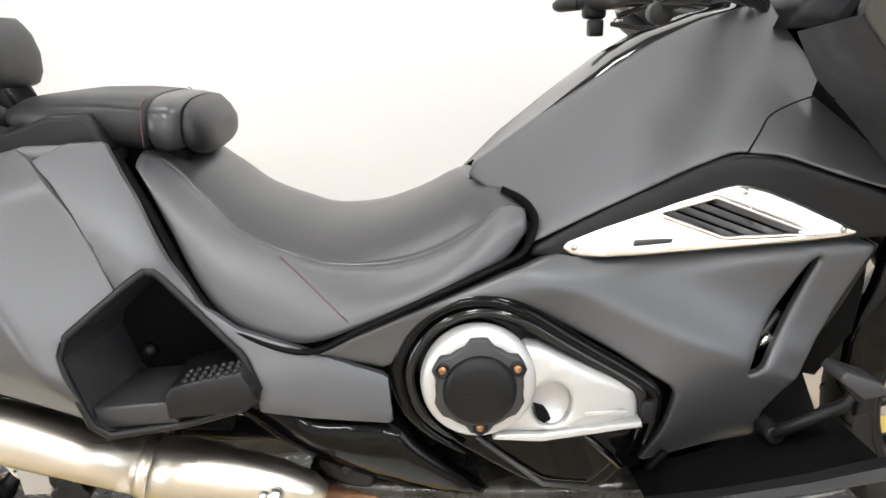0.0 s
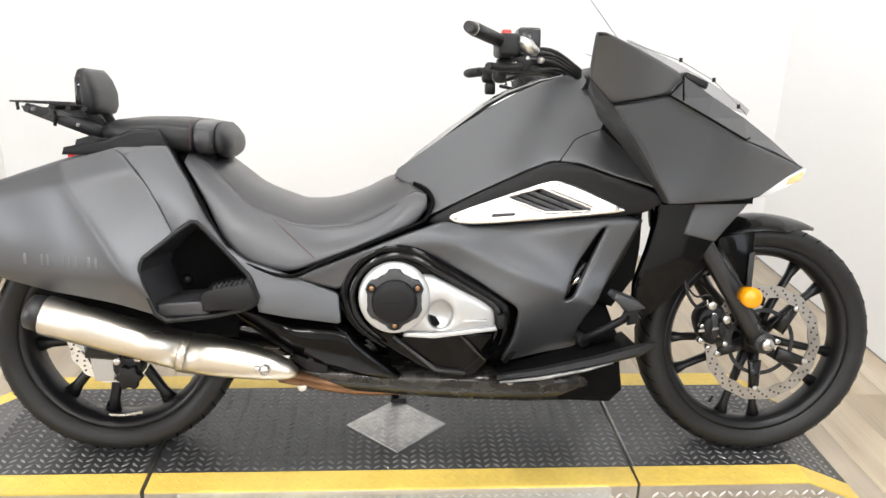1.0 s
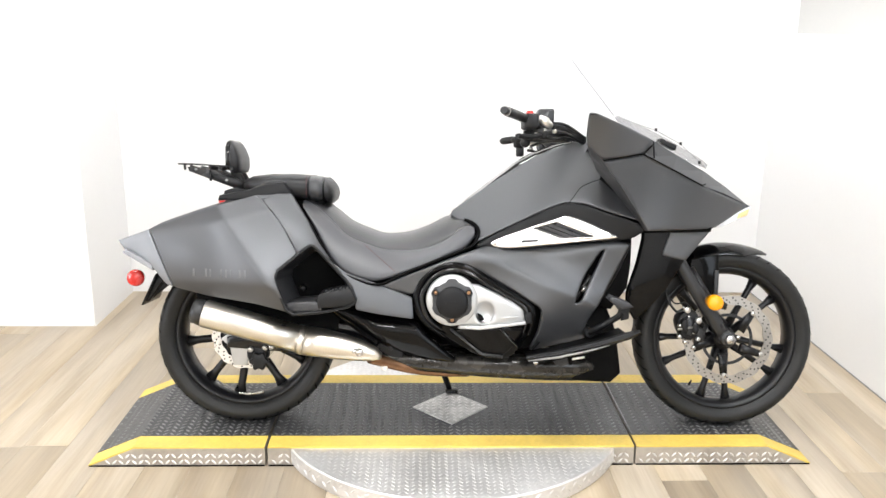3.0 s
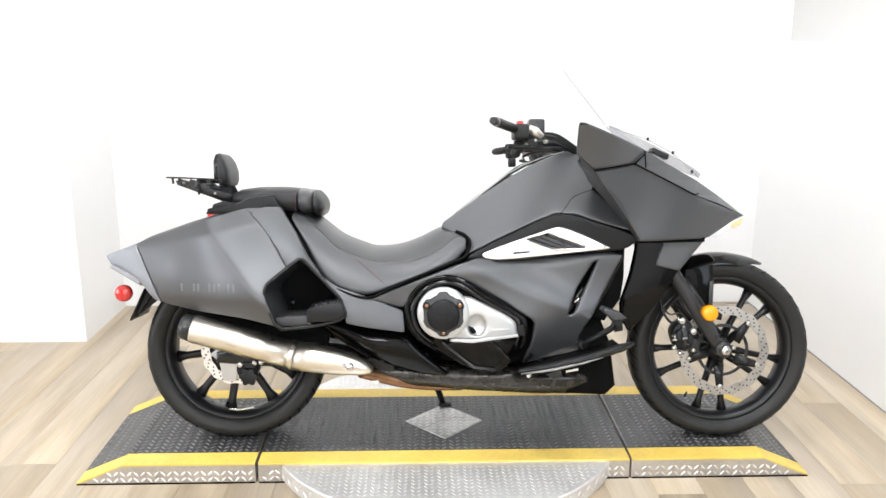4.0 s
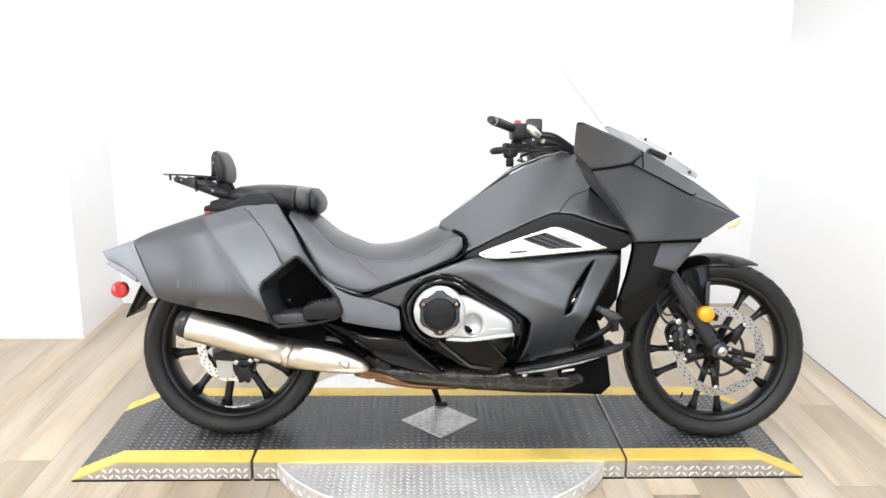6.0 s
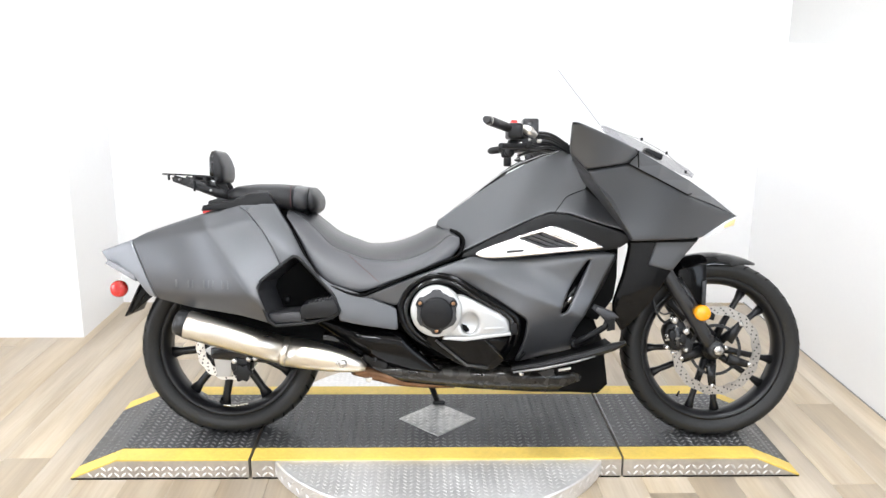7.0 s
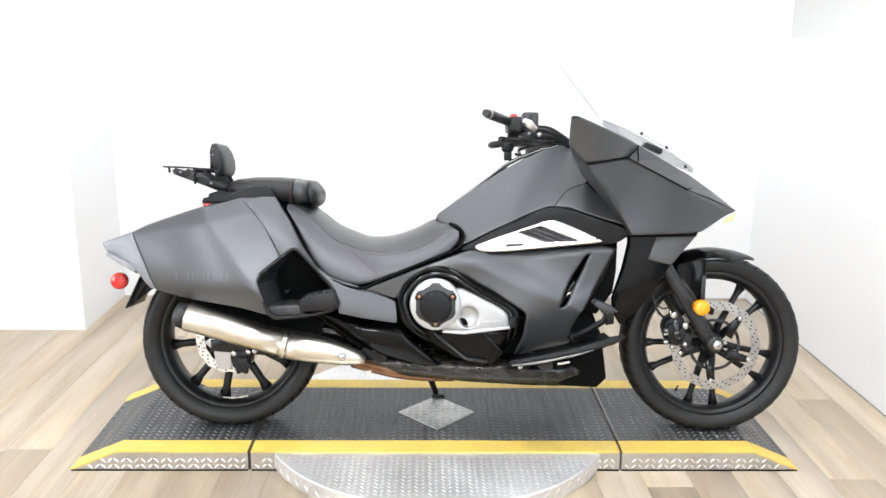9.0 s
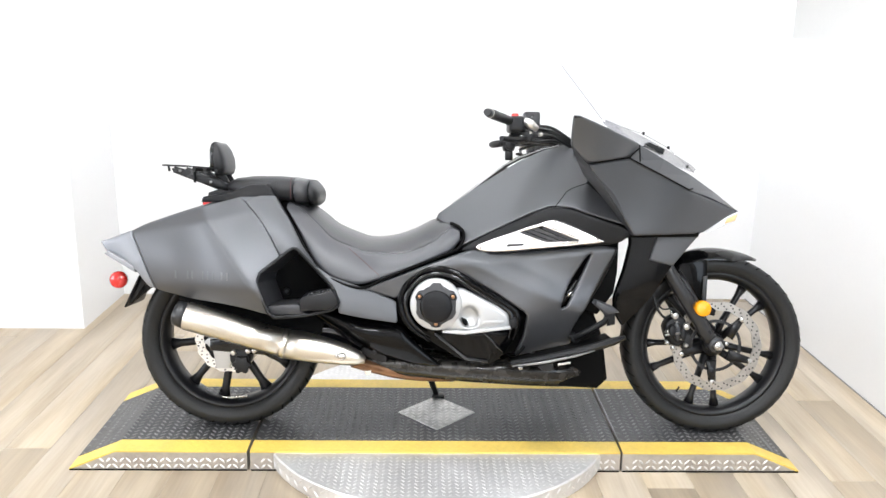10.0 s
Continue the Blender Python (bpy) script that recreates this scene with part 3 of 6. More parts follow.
# --- wheels ---
def wheel(name, cx, cz, r, w, rim_r, phase, label, spread=0.205, stout=1.0):
    h = w / 2
    barrel = [(rim_r, -h * 0.72), (rim_r + 0.008, -h * 0.74), (rim_r + 0.008, -h * 0.66), (rim_r - 0.002, -h * 0.6), (rim_r - 0.010, -h * 0.35), (rim_r - 0.011, h * 0.35), (rim_r - 0.002, h * 0.6), (rim_r + 0.008, h * 0.66), (rim_r + 0.008, h * 0.74), (rim_r, h * 0.72), (rim_r - 0.017, h * 0.34), (rim_r - 0.019, -h * 0.34), (rim_r - 0.008, -h * 0.62)]
    root = part(name, lathe_bm(barrel, (cx, 0, cz), 72), "rim", bike, label)
    # tyre cross-section: rounded crown, shoulders and sidewalls
    prof = [(rim_r + 0.004, -h * 0.66), (rim_r + 0.012, -h * 0.80)]
    for k in range(13):
        q = -1 + 2 * k / 12
        prof.append((r - (r - rim_r - 0.02) * 0.72 * abs(q) ** 2.6, h * math.sin(q * 1.571) * (1.0 - 0.02 * abs(q))))
    prof += [(rim_r + 0.012, h * 0.80), (rim_r + 0.004, h * 0.66)]
    tyre = part("tyre", lathe_bm(prof, (cx, 0, cz), 96), "rubber", root, "black rubber tyre with shallow tread grooves")
    # tread grooves as thin dark slits laid on both shoulders
    verts, faces = [], []
    for k in range(44):
        for sgn in (-1, 1):
            q0 = 2 * math.pi * (k + (0.5 if sgn > 0 else 0)) / 44
            pts = []
            for s in range(5):
                u = 0.15 + 0.62 * s / 4
                rr = r - (r - rim_r - 0.02) * 0.72 * u ** 2.6 + 0.0014
                q = q0 + 0.10 * s / 4
                pts.append((q, rr, sgn * h * math.sin(u * 1.571)))
            base = len(verts)
            for q, rr, yy in pts:
                for dq in (-0.009, 0.009):
                    verts.append((cx + rr * math.cos(q + dq), yy, cz + rr * math.sin(q + dq)))
            faces += [(base + 2 * s, base + 2 * s + 1, base + 2 * s + 3, base + 2 * s + 2) for s in range(4)]
    me = bpy.data.meshes.new("tread_pattern")
    me.from_pydata(verts, [], faces)
    me.materials.append(M["dark"])
    g = new("tread_pattern", me)
    g.parent = tyre
    tagged(g, "slanted tread grooves", "", "", "stuff")
    # hub and ten spokes in five pairs
    part("hub", lathe_bm([(0.0, -h * 0.75), (0.034, -h * 0.75), (0.04, -h * 0.6), (0.045, -0.01), (0.045, 0.01), (0.04, h * 0.6), (0.034, h * 0.75), (0, h * 0.75)], (cx, 0, cz), 32, closed=False), "rim", root)
    for k in range(5):
        for d in (-1, 1):
            a = phase + 2 * math.pi * k / 5 + d * spread
            a0 = phase + 2 * math.pi * k / 5 + d * (spread + 0.1)
            p0 = Vector((math.cos(a0) * 0.036, 0, math.sin(a0) * 0.036))
            p1 = Vector((math.cos(a) * (rim_r - 0.012), 0, math.sin(a) * (rim_r - 0.012)))
            dirv = (p1 - p0).normalized()
            nrm = Vector((-dirv.z, 0, dirv.x))
            bm = bmesh.new()
            rings = []
            for s, (wd, th, yo) in ((0, (0.013, 0.019, -0.012)), (0.35, (0.0095, 0.015, -0.006)), (0.8, (0.009, 0.013, 0.0)), (1.0, (0.016, 0.018, 0.0))):
                p = p0.lerp(p1, s) + Vector((cx, yo, cz))
                rings.append([p + nrm * wd * stout * math.cos(q) * (1.15 if abs(math.cos(q)) > 0.5 else 1) + Vector((0, th * math.sin(q), 0)) for q in (math.pi / 4 * i + math.pi / 8 for i in range(8))])
            loft(bm, rings)
            bmesh.ops.recalc_face_normals(bm, faces=bm.faces[:])
            part("spoke", bm, "rim", root)
    return root


front = wheel("front_wheel", 0.932, 0.301, 0.304, 0.118, 0.238, radians(48.5), "satin black ten-spoke cast front wheel")
rear = wheel("rear_wheel", -0.700, 0.301, 0.302, 0.160, 0.230, radians(29), "satin black cast rear wheel with wide tyre", 0.27, 1.3)
front.location, rear.location = (0, -0.014, -0.0025), (0, 0.022, 0.004)


def ring_disc(name, cx, cz, y, r_out, r_in, wave, n_holes, parent, label, mat="disc", thick=0.005):
    bm = bmesh.new()
    n = 120
    outer, inner = [], []
    for k in range(n):
        q = 2 * math.pi * k / n
        ro = r_out + wave * math.cos(14 * q)
        ri = r_in + wave * 1.2 * math.cos(14 * q + 1.0)
        outer.append((cx + ro * math.cos(q), cz + ro * math.sin(q)))
        inner.append((cx + ri * math.cos(q), cz + ri * math.sin(q)))
    rows = [[(ox, y, oz), (ox, y + thick, oz), (ix, y + thick, iz), (ix, y, iz)] for (ox, oz), (ix, iz) in zip(outer, inner)]
    loft(bm, rows, True, False, True)
    for f in bm.faces:
        f.smooth = False
    bmesh.ops.recalc_face_normals(bm, faces=bm.faces[:])
    d = part(name, bm, mat, parent, label)
    bm = bmesh.new()
    for k in range(n_holes):
        q = 2 * math.pi * k / n_holes
        rr = (r_out + r_in) / 2 + (-0.5, 0.05, 0.55)[k % 3] * (r_out - r_in) / 2
        bmesh.ops.create_cone(bm, cap_ends=True, segments=8, radius1=0.0029, radius2=0.0029, depth=thick + 0.0012, matrix=Matrix.Translation((cx + rr * math.cos(q), y + thick / 2, cz + rr * math.sin(q))) @ Matrix.Rotation(math.pi / 2, 4, "X"))
    h = part("vent_drilling", bm, "cap", d, "drilled vent holes")
    tagged(h, kind="stuff")
    return d


ring_disc("brake_disc", 0.930, 0.303, -0.083, 0.150, 0.121, 0.0018, 84, front, "wavy drilled steel front brake disc", "old_disc")
ring_disc("sensor_ring", 0.930, 0.303, -0.070, 0.088, 0.078, 0.0, 40, front, "dark slotted wheel speed ring", "fork", 0.003)
for k in range(5):
    q = radians(37 + 72 * k)
    bm = tube_bm([(0.930 + 0.05 * math.cos(q), -0.075, 0.303 + 0.05 * math.sin(q)), (0.930 + 0.122 * math.cos(q + 0.2), -0.08, 0.303 + 0.122 * math.sin(q + 0.2))], [0.019, 0.011], 8, flat=0.5)
    part("disc_carrier_arm", bm, "rim", front)
    part("disc_rivet", cyl_bm((0.930 + 0.121 * math.cos(q + 0.2), 0.303 + 0.121 * math.sin(q + 0.2)), 0.008, -0.090, -0.080, 14), "bolt", front)
ring_disc("brake_disc", -0.700, 0.301, -0.088, 0.108, 0.080, 0.0022, 60, rear, "wavy drilled steel rear brake disc")
part("disc_carrier", lathe_bm([(0.035, -0.086), (0.08, -0.086), (0.08, -0.081), (0.035, -0.076)], (-0.70, 0, 0.301), 32), "rim", rear)
bm = tube_bm([(1.0 * c, -0.09, s) for c, s in ((0.797, 0.150), (0.806, 0.167))], [0.004, 0.003], 8)
part("valve_stem", bm, "band", front, "black rubber valve stem")
part("balance_weight", tube_bm(smooth_path([(-0.700 + 0.203 * math.cos(q), -0.060, 0.301 + 0.203 * math.sin(q)) for q in (radians(a) for a in (262, 270, 278, 286))], 3), 0.0045, 6, flat=0.5), "bolt", rear, "silver stick-on wheel weight")

# --- fork, caliper, fender ---
for s in (1, -1):
    slider = part("fork_leg", tube_bm([(0.735, s * -0.118, 0.590), (0.760, s * -0.118, 0.545), (0.884, s * -0.118, 0.352), (0.915, s * -0.118, 0.308)], [0.021, 0.0228, 0.0228, 0.022], 20), "fork", bike, "dark grey telescopic fork leg")
    part("fork_stanchion", tube_bm([(0.640, s * -0.118, 0.745), (0.745, s * -0.118, 0.575)], 0.019, 16), "fork", slider)
    part("axle_clamp", cyl_bm((0.915, 0.312), 0.027, s * -0.145, s * -0.088, 24, 0.004), "fork", slider)
    part("axle_bolt", cyl_bm((0.916, 0.312), 0.0165, s * -0.160, s * -0.145, 6 if s > 0 else 20, 0.002), "bolt", slider, "bright axle bolt")
    part("pinch_bolt", cyl_bm((0.946, 0.318), 0.007, s * -0.146, s * -0.135, 12), "bolt", slider)
    part("guard_stay", tube_bm([(0.792, s * -0.098, 0.545), (0.86, s * -0.108, 0.44)], [0.012, 0.010], 10), "fork", slider)
part("reflector", lathe_bm([(0, -0.210), (0.021, -0.209), (0.0245, -0.205), (0.026, -0.196), (0.024, -0.165), (0, -0.165)], (0.846, 0, 0.442), 36, closed=False), "orange", bike, "round amber side reflector")
part("reflector_stay", prism_bm([(0.86, 0.42), (0.90, 0.41), (0.905, 0.43), (0.87, 0.455)], -0.15, -0.138, 0.002), "band", bike)
# caliper
cal = part("front_caliper", prism_bm([(0.745, 0.372), (0.768, 0.405), (0.805, 0.408), (0.825, 0.372), (0.818, 0.325), (0.795, 0.300), (0.765, 0.312), (0.752, 0.340)], -0.125, -0.065, 0.008, 1), "plastic", bike, "black front brake caliper with bolts")
for cx, cz, rr in ((0.776, 0.408, 0.011), (0.815, 0.372, 0.011), (0.755, 0.355, 0.008), (0.800, 0.335, 0.008), (0.752, 0.318, 0.008), (0.815, 0.310, 0.007), (0.782, 0.385, 0.006), (0.772, 0.300, 0.007)):
    part("caliper_bolt", cyl_bm((cx, cz), rr, -0.138, -0.12, 12), "bolt", cal)
part("caliper_ridge", prism_bm([(0.77, 0.385), (0.79, 0.39), (0.80, 0.34), (0.785, 0.315), (0.775, 0.345)], -0.14, -0.12, 0.004, 1), "fork", cal)
part("caliper_piston", prism_bm([(0.752, 0.352), (0.757, 0.378), (0.774, 0.380), (0.778, 0.348), (0.766, 0.335)], -0.150, -0.12, 0.005, 1), "plastic", cal, "black piston housing")
part("caliper_piston", prism_bm([(0.796, 0.372), (0.812, 0.362), (0.814, 0.335), (0.800, 0.325), (0.790, 0.345)], -0.146, -0.12, 0.005, 1), "plastic", cal, "black piston housing")
part("pad_pin", tube_bm([(0.742, -0.142, 0.345), (0.792, -0.142, 0.352)], 0.004, 8), "bolt", cal)
part("bleed_nipple", tube_bm([(0.768, -0.13, 0.405), (0.762, -0.132, 0.422)], [0.005, 0.003], 8), "bolt", cal)
part("caliper_bracket", prism_bm([(0.80, 0.36), (0.84, 0.34), (0.845, 0.30), (0.81, 0.292)], -0.112, -0.09, 0.004), "fork", cal)
part("brake_hose", tube_bm(smooth_path([(0.776, -0.115, 0.415), (0.745, -0.12, 0.40), (0.715, -0.12, 0.44), (0.71, -0.10, 0.50), (0.73, -0.09, 0.56)], 6), 0.0045, 8), "cable", bike)
part("sensor_cable", tube_bm(smooth_path([(0.80, -0.11, 0.40), (0.772, -0.12, 0.43), (0.735, -0.115, 0.43), (0.70, -0.10, 0.49)], 6), 0.003, 8), "cable", bike)
# fender: a shell round the tyre
bm = bmesh.new()
rings = []
for k in range(25):
    q = radians(148 - 86 * k / 24)
    tail = min(1.0, (24 - k) / 6 + 0.12)
    head = min(1.0, k / 3 + 0.5)
    wd = 0.078 * tail * head
    r0 = 0.318 + 0.006 * math.sin(k / 24 * 3.14) + 0.006 * (1 - tail)
    ring = []
    for j in range(9):
        u = -1 + 2 * j / 8
        rr = r0 - 0.035 * abs(u) ** 2.2 * tail
        ring.append((0.936 + rr * math.cos(q), wd * u, 0.301 + rr * math.sin(q)))
    for j in range(8, -1, -1):
        u = -1 + 2 * j / 8
        rr = r0 - 0.035 * abs(u) ** 2.2 * tail - 0.005
        ring.append((0.936 + rr * math.cos(q), wd * u * 0.96, 0.301 + rr * math.sin(q)))
    rings.append(ring)
loft(bm, rings)
bmesh.ops.recalc_face_normals(bm, faces=bm.faces[:])
fender = part("front_fender", bm, "gloss", bike, "gloss black front mudguard hugging the tyre")
for s in (1, -1):
    part("fender_stay", prism_bm([(0.795, 0.575), (0.888, 0.592), (0.889, 0.50), (0.885, 0.43), (0.872, 0.43), (0.822, 0.505), (0.792, 0.545)], s * -0.100, s * -0.088, 0.003), "shield", fender, "dark side plate of the mudguard")
    part("fender_arm", prism_bm([(0.873, 0.535), (0.889, 0.538), (0.886, 0.43), (0.872, 0.43)], s * -0.107, s * -0.099, 0.003), "fork", fender)

# --- tail ---
TAIL_Y = [(-1.065, 0.638, -0.20), (-0.952, 0.682, -0.205), (-0.909, 0.502, -0.22), (-0.738, 0.748, -0.235), (-0.83, 0.596, -0.262), (-0.624, 0.779, -0.215), (-0.517, 0.460, -0.345), (-0.638, 0.614, -0.325), (-0.552, 0.555, -0.345), (-0.487, 0.629, -0.285), (-0.62, 0.47, -0.305)]
TAIL_FOLD = [(-0.718, 0.716, -0.517, 0.460, 0.56, 0.003), (-1.055, 0.645, -0.715, 0.712, 0.35, 0.004), (-0.95, 0.512, -0.60, 0.512, 0.32, 0.010)]
tail_y = surface(TAIL_Y, TAIL_FOLD)
REARCAP = [(-1.065, 0.638), (-0.966, 0.675), (-0.925, 0.585), (-0.888, 0.494), (-0.91, 0.500), (-0.95, 0.552), (-1.043, 0.606)]
SIDE = [(-0.962, 0.677), (-0.844, 0.719), (-0.738, 0.751), (-0.633, 0.782), (-0.606, 0.767), (-0.575, 0.738), (-0.545, 0.702), (-0.514, 0.655), (-0.488, 0.603), (-0.553, 0.548), (-0.510, 0.428), (-0.608, 0.449), (-0.772, 0.467), (-0.863, 0.488), (-0.884, 0.494), (-0.921, 0.585)]
tail_parts = panel("tail_fairing", SIDE, TAIL_Y, "paint", "matte graphite tail fairing with a sharp crease", rounds=1, cut=0.08, folds=TAIL_FOLD, edge=0.001, grid=0.010)
panel("rear_lens", REARCAP, TAIL_Y, "smoke", "pale grey rear light lens cap", rounds=0, edge=0.004, off=0.001, folds=TAIL_FOLD)
for dx, w in ((-0.812, 0.006), (-0.772, 0.005), (-0.758, 0.005), (-0.722, 0.005), (-0.706, 0.005), (-0.690, 0.005), (-0.660, 0.006), (-0.642, 0.005)):
    y = float(tail_y([(dx, 0.545)])[0])
    part("relief_letter", prism_bm([(dx - w / 2, 0.533), (dx + w / 2, 0.533), (dx + w / 2, 0.557), (dx - w / 2, 0.557)], y - 0.0014, y + 0.02, 0.0005), "letter", tail_parts[0], "faint raised letter bar")
for s in (1, -1):
    part("clear_strip", prism_bm([(-1.046, 0.602), (-0.952, 0.545), (-0.957, 0.566), (-1.036, 0.612)], s * -0.222, s * -0.195, 0.003), "edge", bike, "clear lower edge of the rear lens")
    part("wheel_arch", prism_bm([(-0.835, 0.50), (-0.50, 0.455), (-0.36, 0.43), (-0.38, 0.34), (-0.47, 0.345), (-0.60, 0.375), (-0.72, 0.405), (-0.83, 0.435)], s * -0.17, s * -0.125, 0.006), "dark", bike, "dark plastic inner wheel arch")
# deck closing the tail between its flanks
bm = bmesh.new()
rings = []
for x, z, hw in ((-1.045, 0.632, 0.185), (-0.95, 0.68, 0.195), (-0.84, 0.718, 0.205), (-0.74, 0.75, 0.21), (-0.63, 0.78, 0.21), (-0.52, 0.785, 0.185)):
    rings.append([(x, hw * u, z + 0.018 * (1 - u * u)) for u in (-1, -0.6, -0.2, 0.2, 0.6, 1)] + [(x, hw * u * 0.95, z - 0.03) for u in (1, 0.2, -0.2, -1)])
loft(bm, rings)
bmesh.ops.recalc_face_normals(bm, faces=bm.faces[:])
part("tail_deck", bm, "paint", bike, "matte graphite tail top")
part("tail_underside", prism_bm([(-1.03, 0.60), (-0.94, 0.55), (-0.88, 0.50), (-0.76, 0.475), (-0.55, 0.45), (-0.50, 0.44), (-0.30, 0.45), (-0.30, 0.56), (-0.46, 0.66), (-0.55, 0.76), (-0.74, 0.74), (-0.95, 0.67)], -0.19, 0.19, 0.01), "dark", bike, "dark inner tail structure")
# plate holder and red reflector
part("plate_holder", prism_bm([(-0.975, 0.545), (-0.955, 0.545), (-0.962, 0.50), (-1.012, 0.425), (-1.028, 0.425), (-0.988, 0.50)], -0.075, -0.055, 0.004), "plastic", bike, "black plastic number plate holder")
part("plate_stay", prism_bm([(-0.948, 0.535), (-0.922, 0.505), (-0.934, 0.492), (-1.012, 0.428), (-1.02, 0.440), (-0.956, 0.50)], -0.06, -0.045, 0.003), "plastic", bike)
part("number_plate", prism_bm([(-0.985, 0.52), (-0.980, 0.52), (-1.028, 0.415), (-1.034, 0.415)], -0.09, 0.09, 0.001), "plastic", bike, "plain dark number plate back")
part("reflector", lathe_bm([(0, -0.118), (0.022, -0.117), (0.0265, -0.112), (0.028, -0.102), (0.026, -0.09), (0, -0.09)], (-1.045, 0, 0.508), 36, closed=False), "red", bike, "round red rear side reflector")
part("brake_light", box_bm((-0.772, -0.10, 0.746), (-0.748, 0.10, 0.766), 0.005), "red", bike, "red high-level brake light")

# --- middle cover below the seat ---
MID = [(-0.6048, 0.768), (-0.567, 0.788), (-0.521, 0.788), (-0.468, 0.712), (-0.424, 0.633), (-0.383, 0.575), (-0.337, 0.543), (-0.247, 0.513), (-0.137, 0.468), (-0.131, 0.402), (-0.24, 0.42), (-0.308, 0.435), (-0.313, 0.462), (-0.330, 0.509), (-0.376, 0.559), (-0.438, 0.624), (-0.452, 0.626), (-0.4867, 0.6035), (-0.5128, 0.6555), (-0.5438, 0.7025), (-0.5738, 0.7385)]
MID_Y = [(x, z, float(tail_y([(x, z)])[0])) for x, z in ((-0.605, 0.767), (-0.544, 0.702), (-0.487, 0.604))] + [(-0.521, 0.788, -0.19), (-0.445, 0.625, -0.288), (-0.418, 0.633, -0.262), (-0.324, 0.533, -0.285), (-0.322, 0.49, -0.302), (-0.241, 0.512, -0.283), (-0.137, 0.445, -0.278), (-0.24, 0.42, -0.30)]
panel("under_seat_cover", MID, MID_Y, "paint", "matte graphite cover sweeping under the seat", rounds=1, cut=0.06, edge=0.001)

# --- passenger foot pocket ---
POCKET = [(-0.558, 0.545), (-0.452, 0.631), (-0.436, 0.629), (-0.372, 0.562), (-0.325, 0.511), (-0.308, 0.460), (-0.330, 0.446), (-0.405, 0.432), (-0.510, 0.425)]
pocket_y = field([(-0.553, 0.556, -0.345), (-0.453, 0.632, -0.292), (-0.375, 0.565, -0.302), (-0.320, 0.50, -0.308), (-0.31, 0.455, -0.315), (-0.40, 0.43, -0.335), (-0.508, 0.428, -0.347)], 0.002)
for s in (1, -1):
    loop = [Vector((x, s * (float(pocket_y([(x, z)])[0]) + 0.001), z)) for x, z in resample(chaikin(POCKET, 1, 0.14), 0.03)]
    rim_ob = part("foot_pocket", tube_bm(loop, 0.0055, 10, True), "plastic", bike, "black plastic passenger foot pocket rim")
    bm = bmesh.new()
    back = [Vector((-0.44 + (p.x + 0.44) * 0.72, s * -0.185, 0.52 + (p.z - 0.52) * 0.75)) for p in loop]
    a = [bm.verts.new(p) for p in loop]
    b = [bm.verts.new(p) for p in back]
    for i in range(len(loop)):
        j = (i + 1) % len(loop)
        bm.faces.new((a[i], a[j], b[j], b[i]))
    bm.faces.new(b)
    bmesh.ops.recalc_face_normals(bm, faces=bm.faces[:])
    for f in bm.faces:
        f.normal_flip() if s > 0 else None
    part("pocket_lining", bm, "cap", rim_ob, "dark recessed pocket lining")
    block = part("foot_peg", prism_bm([(-0.420, 0.444), (-0.424, 0.476), (-0.416, 0.488), (-0.392, 0.495), (-0.326, 0.507), (-0.312, 0.488), (-0.304, 0.468), (-0.332, 0.450)], s * -0.345, s * -0.23, 0.005, 0), "plastic", rim_ob, "black rubber-topped folding foot peg")
    part("peg_base", prism_bm([(-0.512, 0.430), (-0.518, 0.460), (-0.425, 0.466), (-0.408, 0.436)], s * -0.338, s * -0.20, 0.004, 0), "cap", rim_ob)
    bm = bmesh.new()
    for i in range(7):
        for j in range(3):
            bmesh.ops.create_uvsphere(bm, u_segments=8, v_segments=6, radius=0.0055, matrix=Matrix.Translation((-0.396 + 0.0108 * i, s * (-0.338 + 0.016 * j), 0.4945 + 0.0019 * i)))
    for f in bm.faces:
        f.smooth = True
    tagged(part("stud_pattern", bm, "plastic", block, "rubber studs"), kind="stuff")
    part("pocket_bolt", lathe_bm([(0, -0.012), (0.010, -0.010), (0.012, 0), (0, 0)], (-0.485, s * -0.19, 0.485), 12, closed=False), "plastic", rim_ob)

# --- seats ---
XS = [-0.488, -0.44, -0.39, -0.34, -0.27, -0.225, -0.15, -0.08, -0.02, 0.03, 0.062]
BOT = [0.748, 0.670, 0.588, 0.541, 0.522, 0.525, 0.552, 0.577, 0.600, 0.618, 0.652]
BOTY = [0.170, 0.205, 0.245, 0.265, 0.278, 0.285, 0.283, 0.270, 0.250, 0.228, 0.205]
SHO = [0.770, 0.742, 0.700, 0.655, 0.627, 0.614, 0.610, 0.622, 0.650, 0.688, 0.684]
SHOY = [0.115, 0.142, 0.170, 0.195, 0.208, 0.214, 0.215, 0.212, 0.205, 0.194, 0.188]
TOP = [0.788, 0.768, 0.731, 0.692, 0.662, 0.650, 0.656, 0.680, 0.710, 0.716, 0.692]


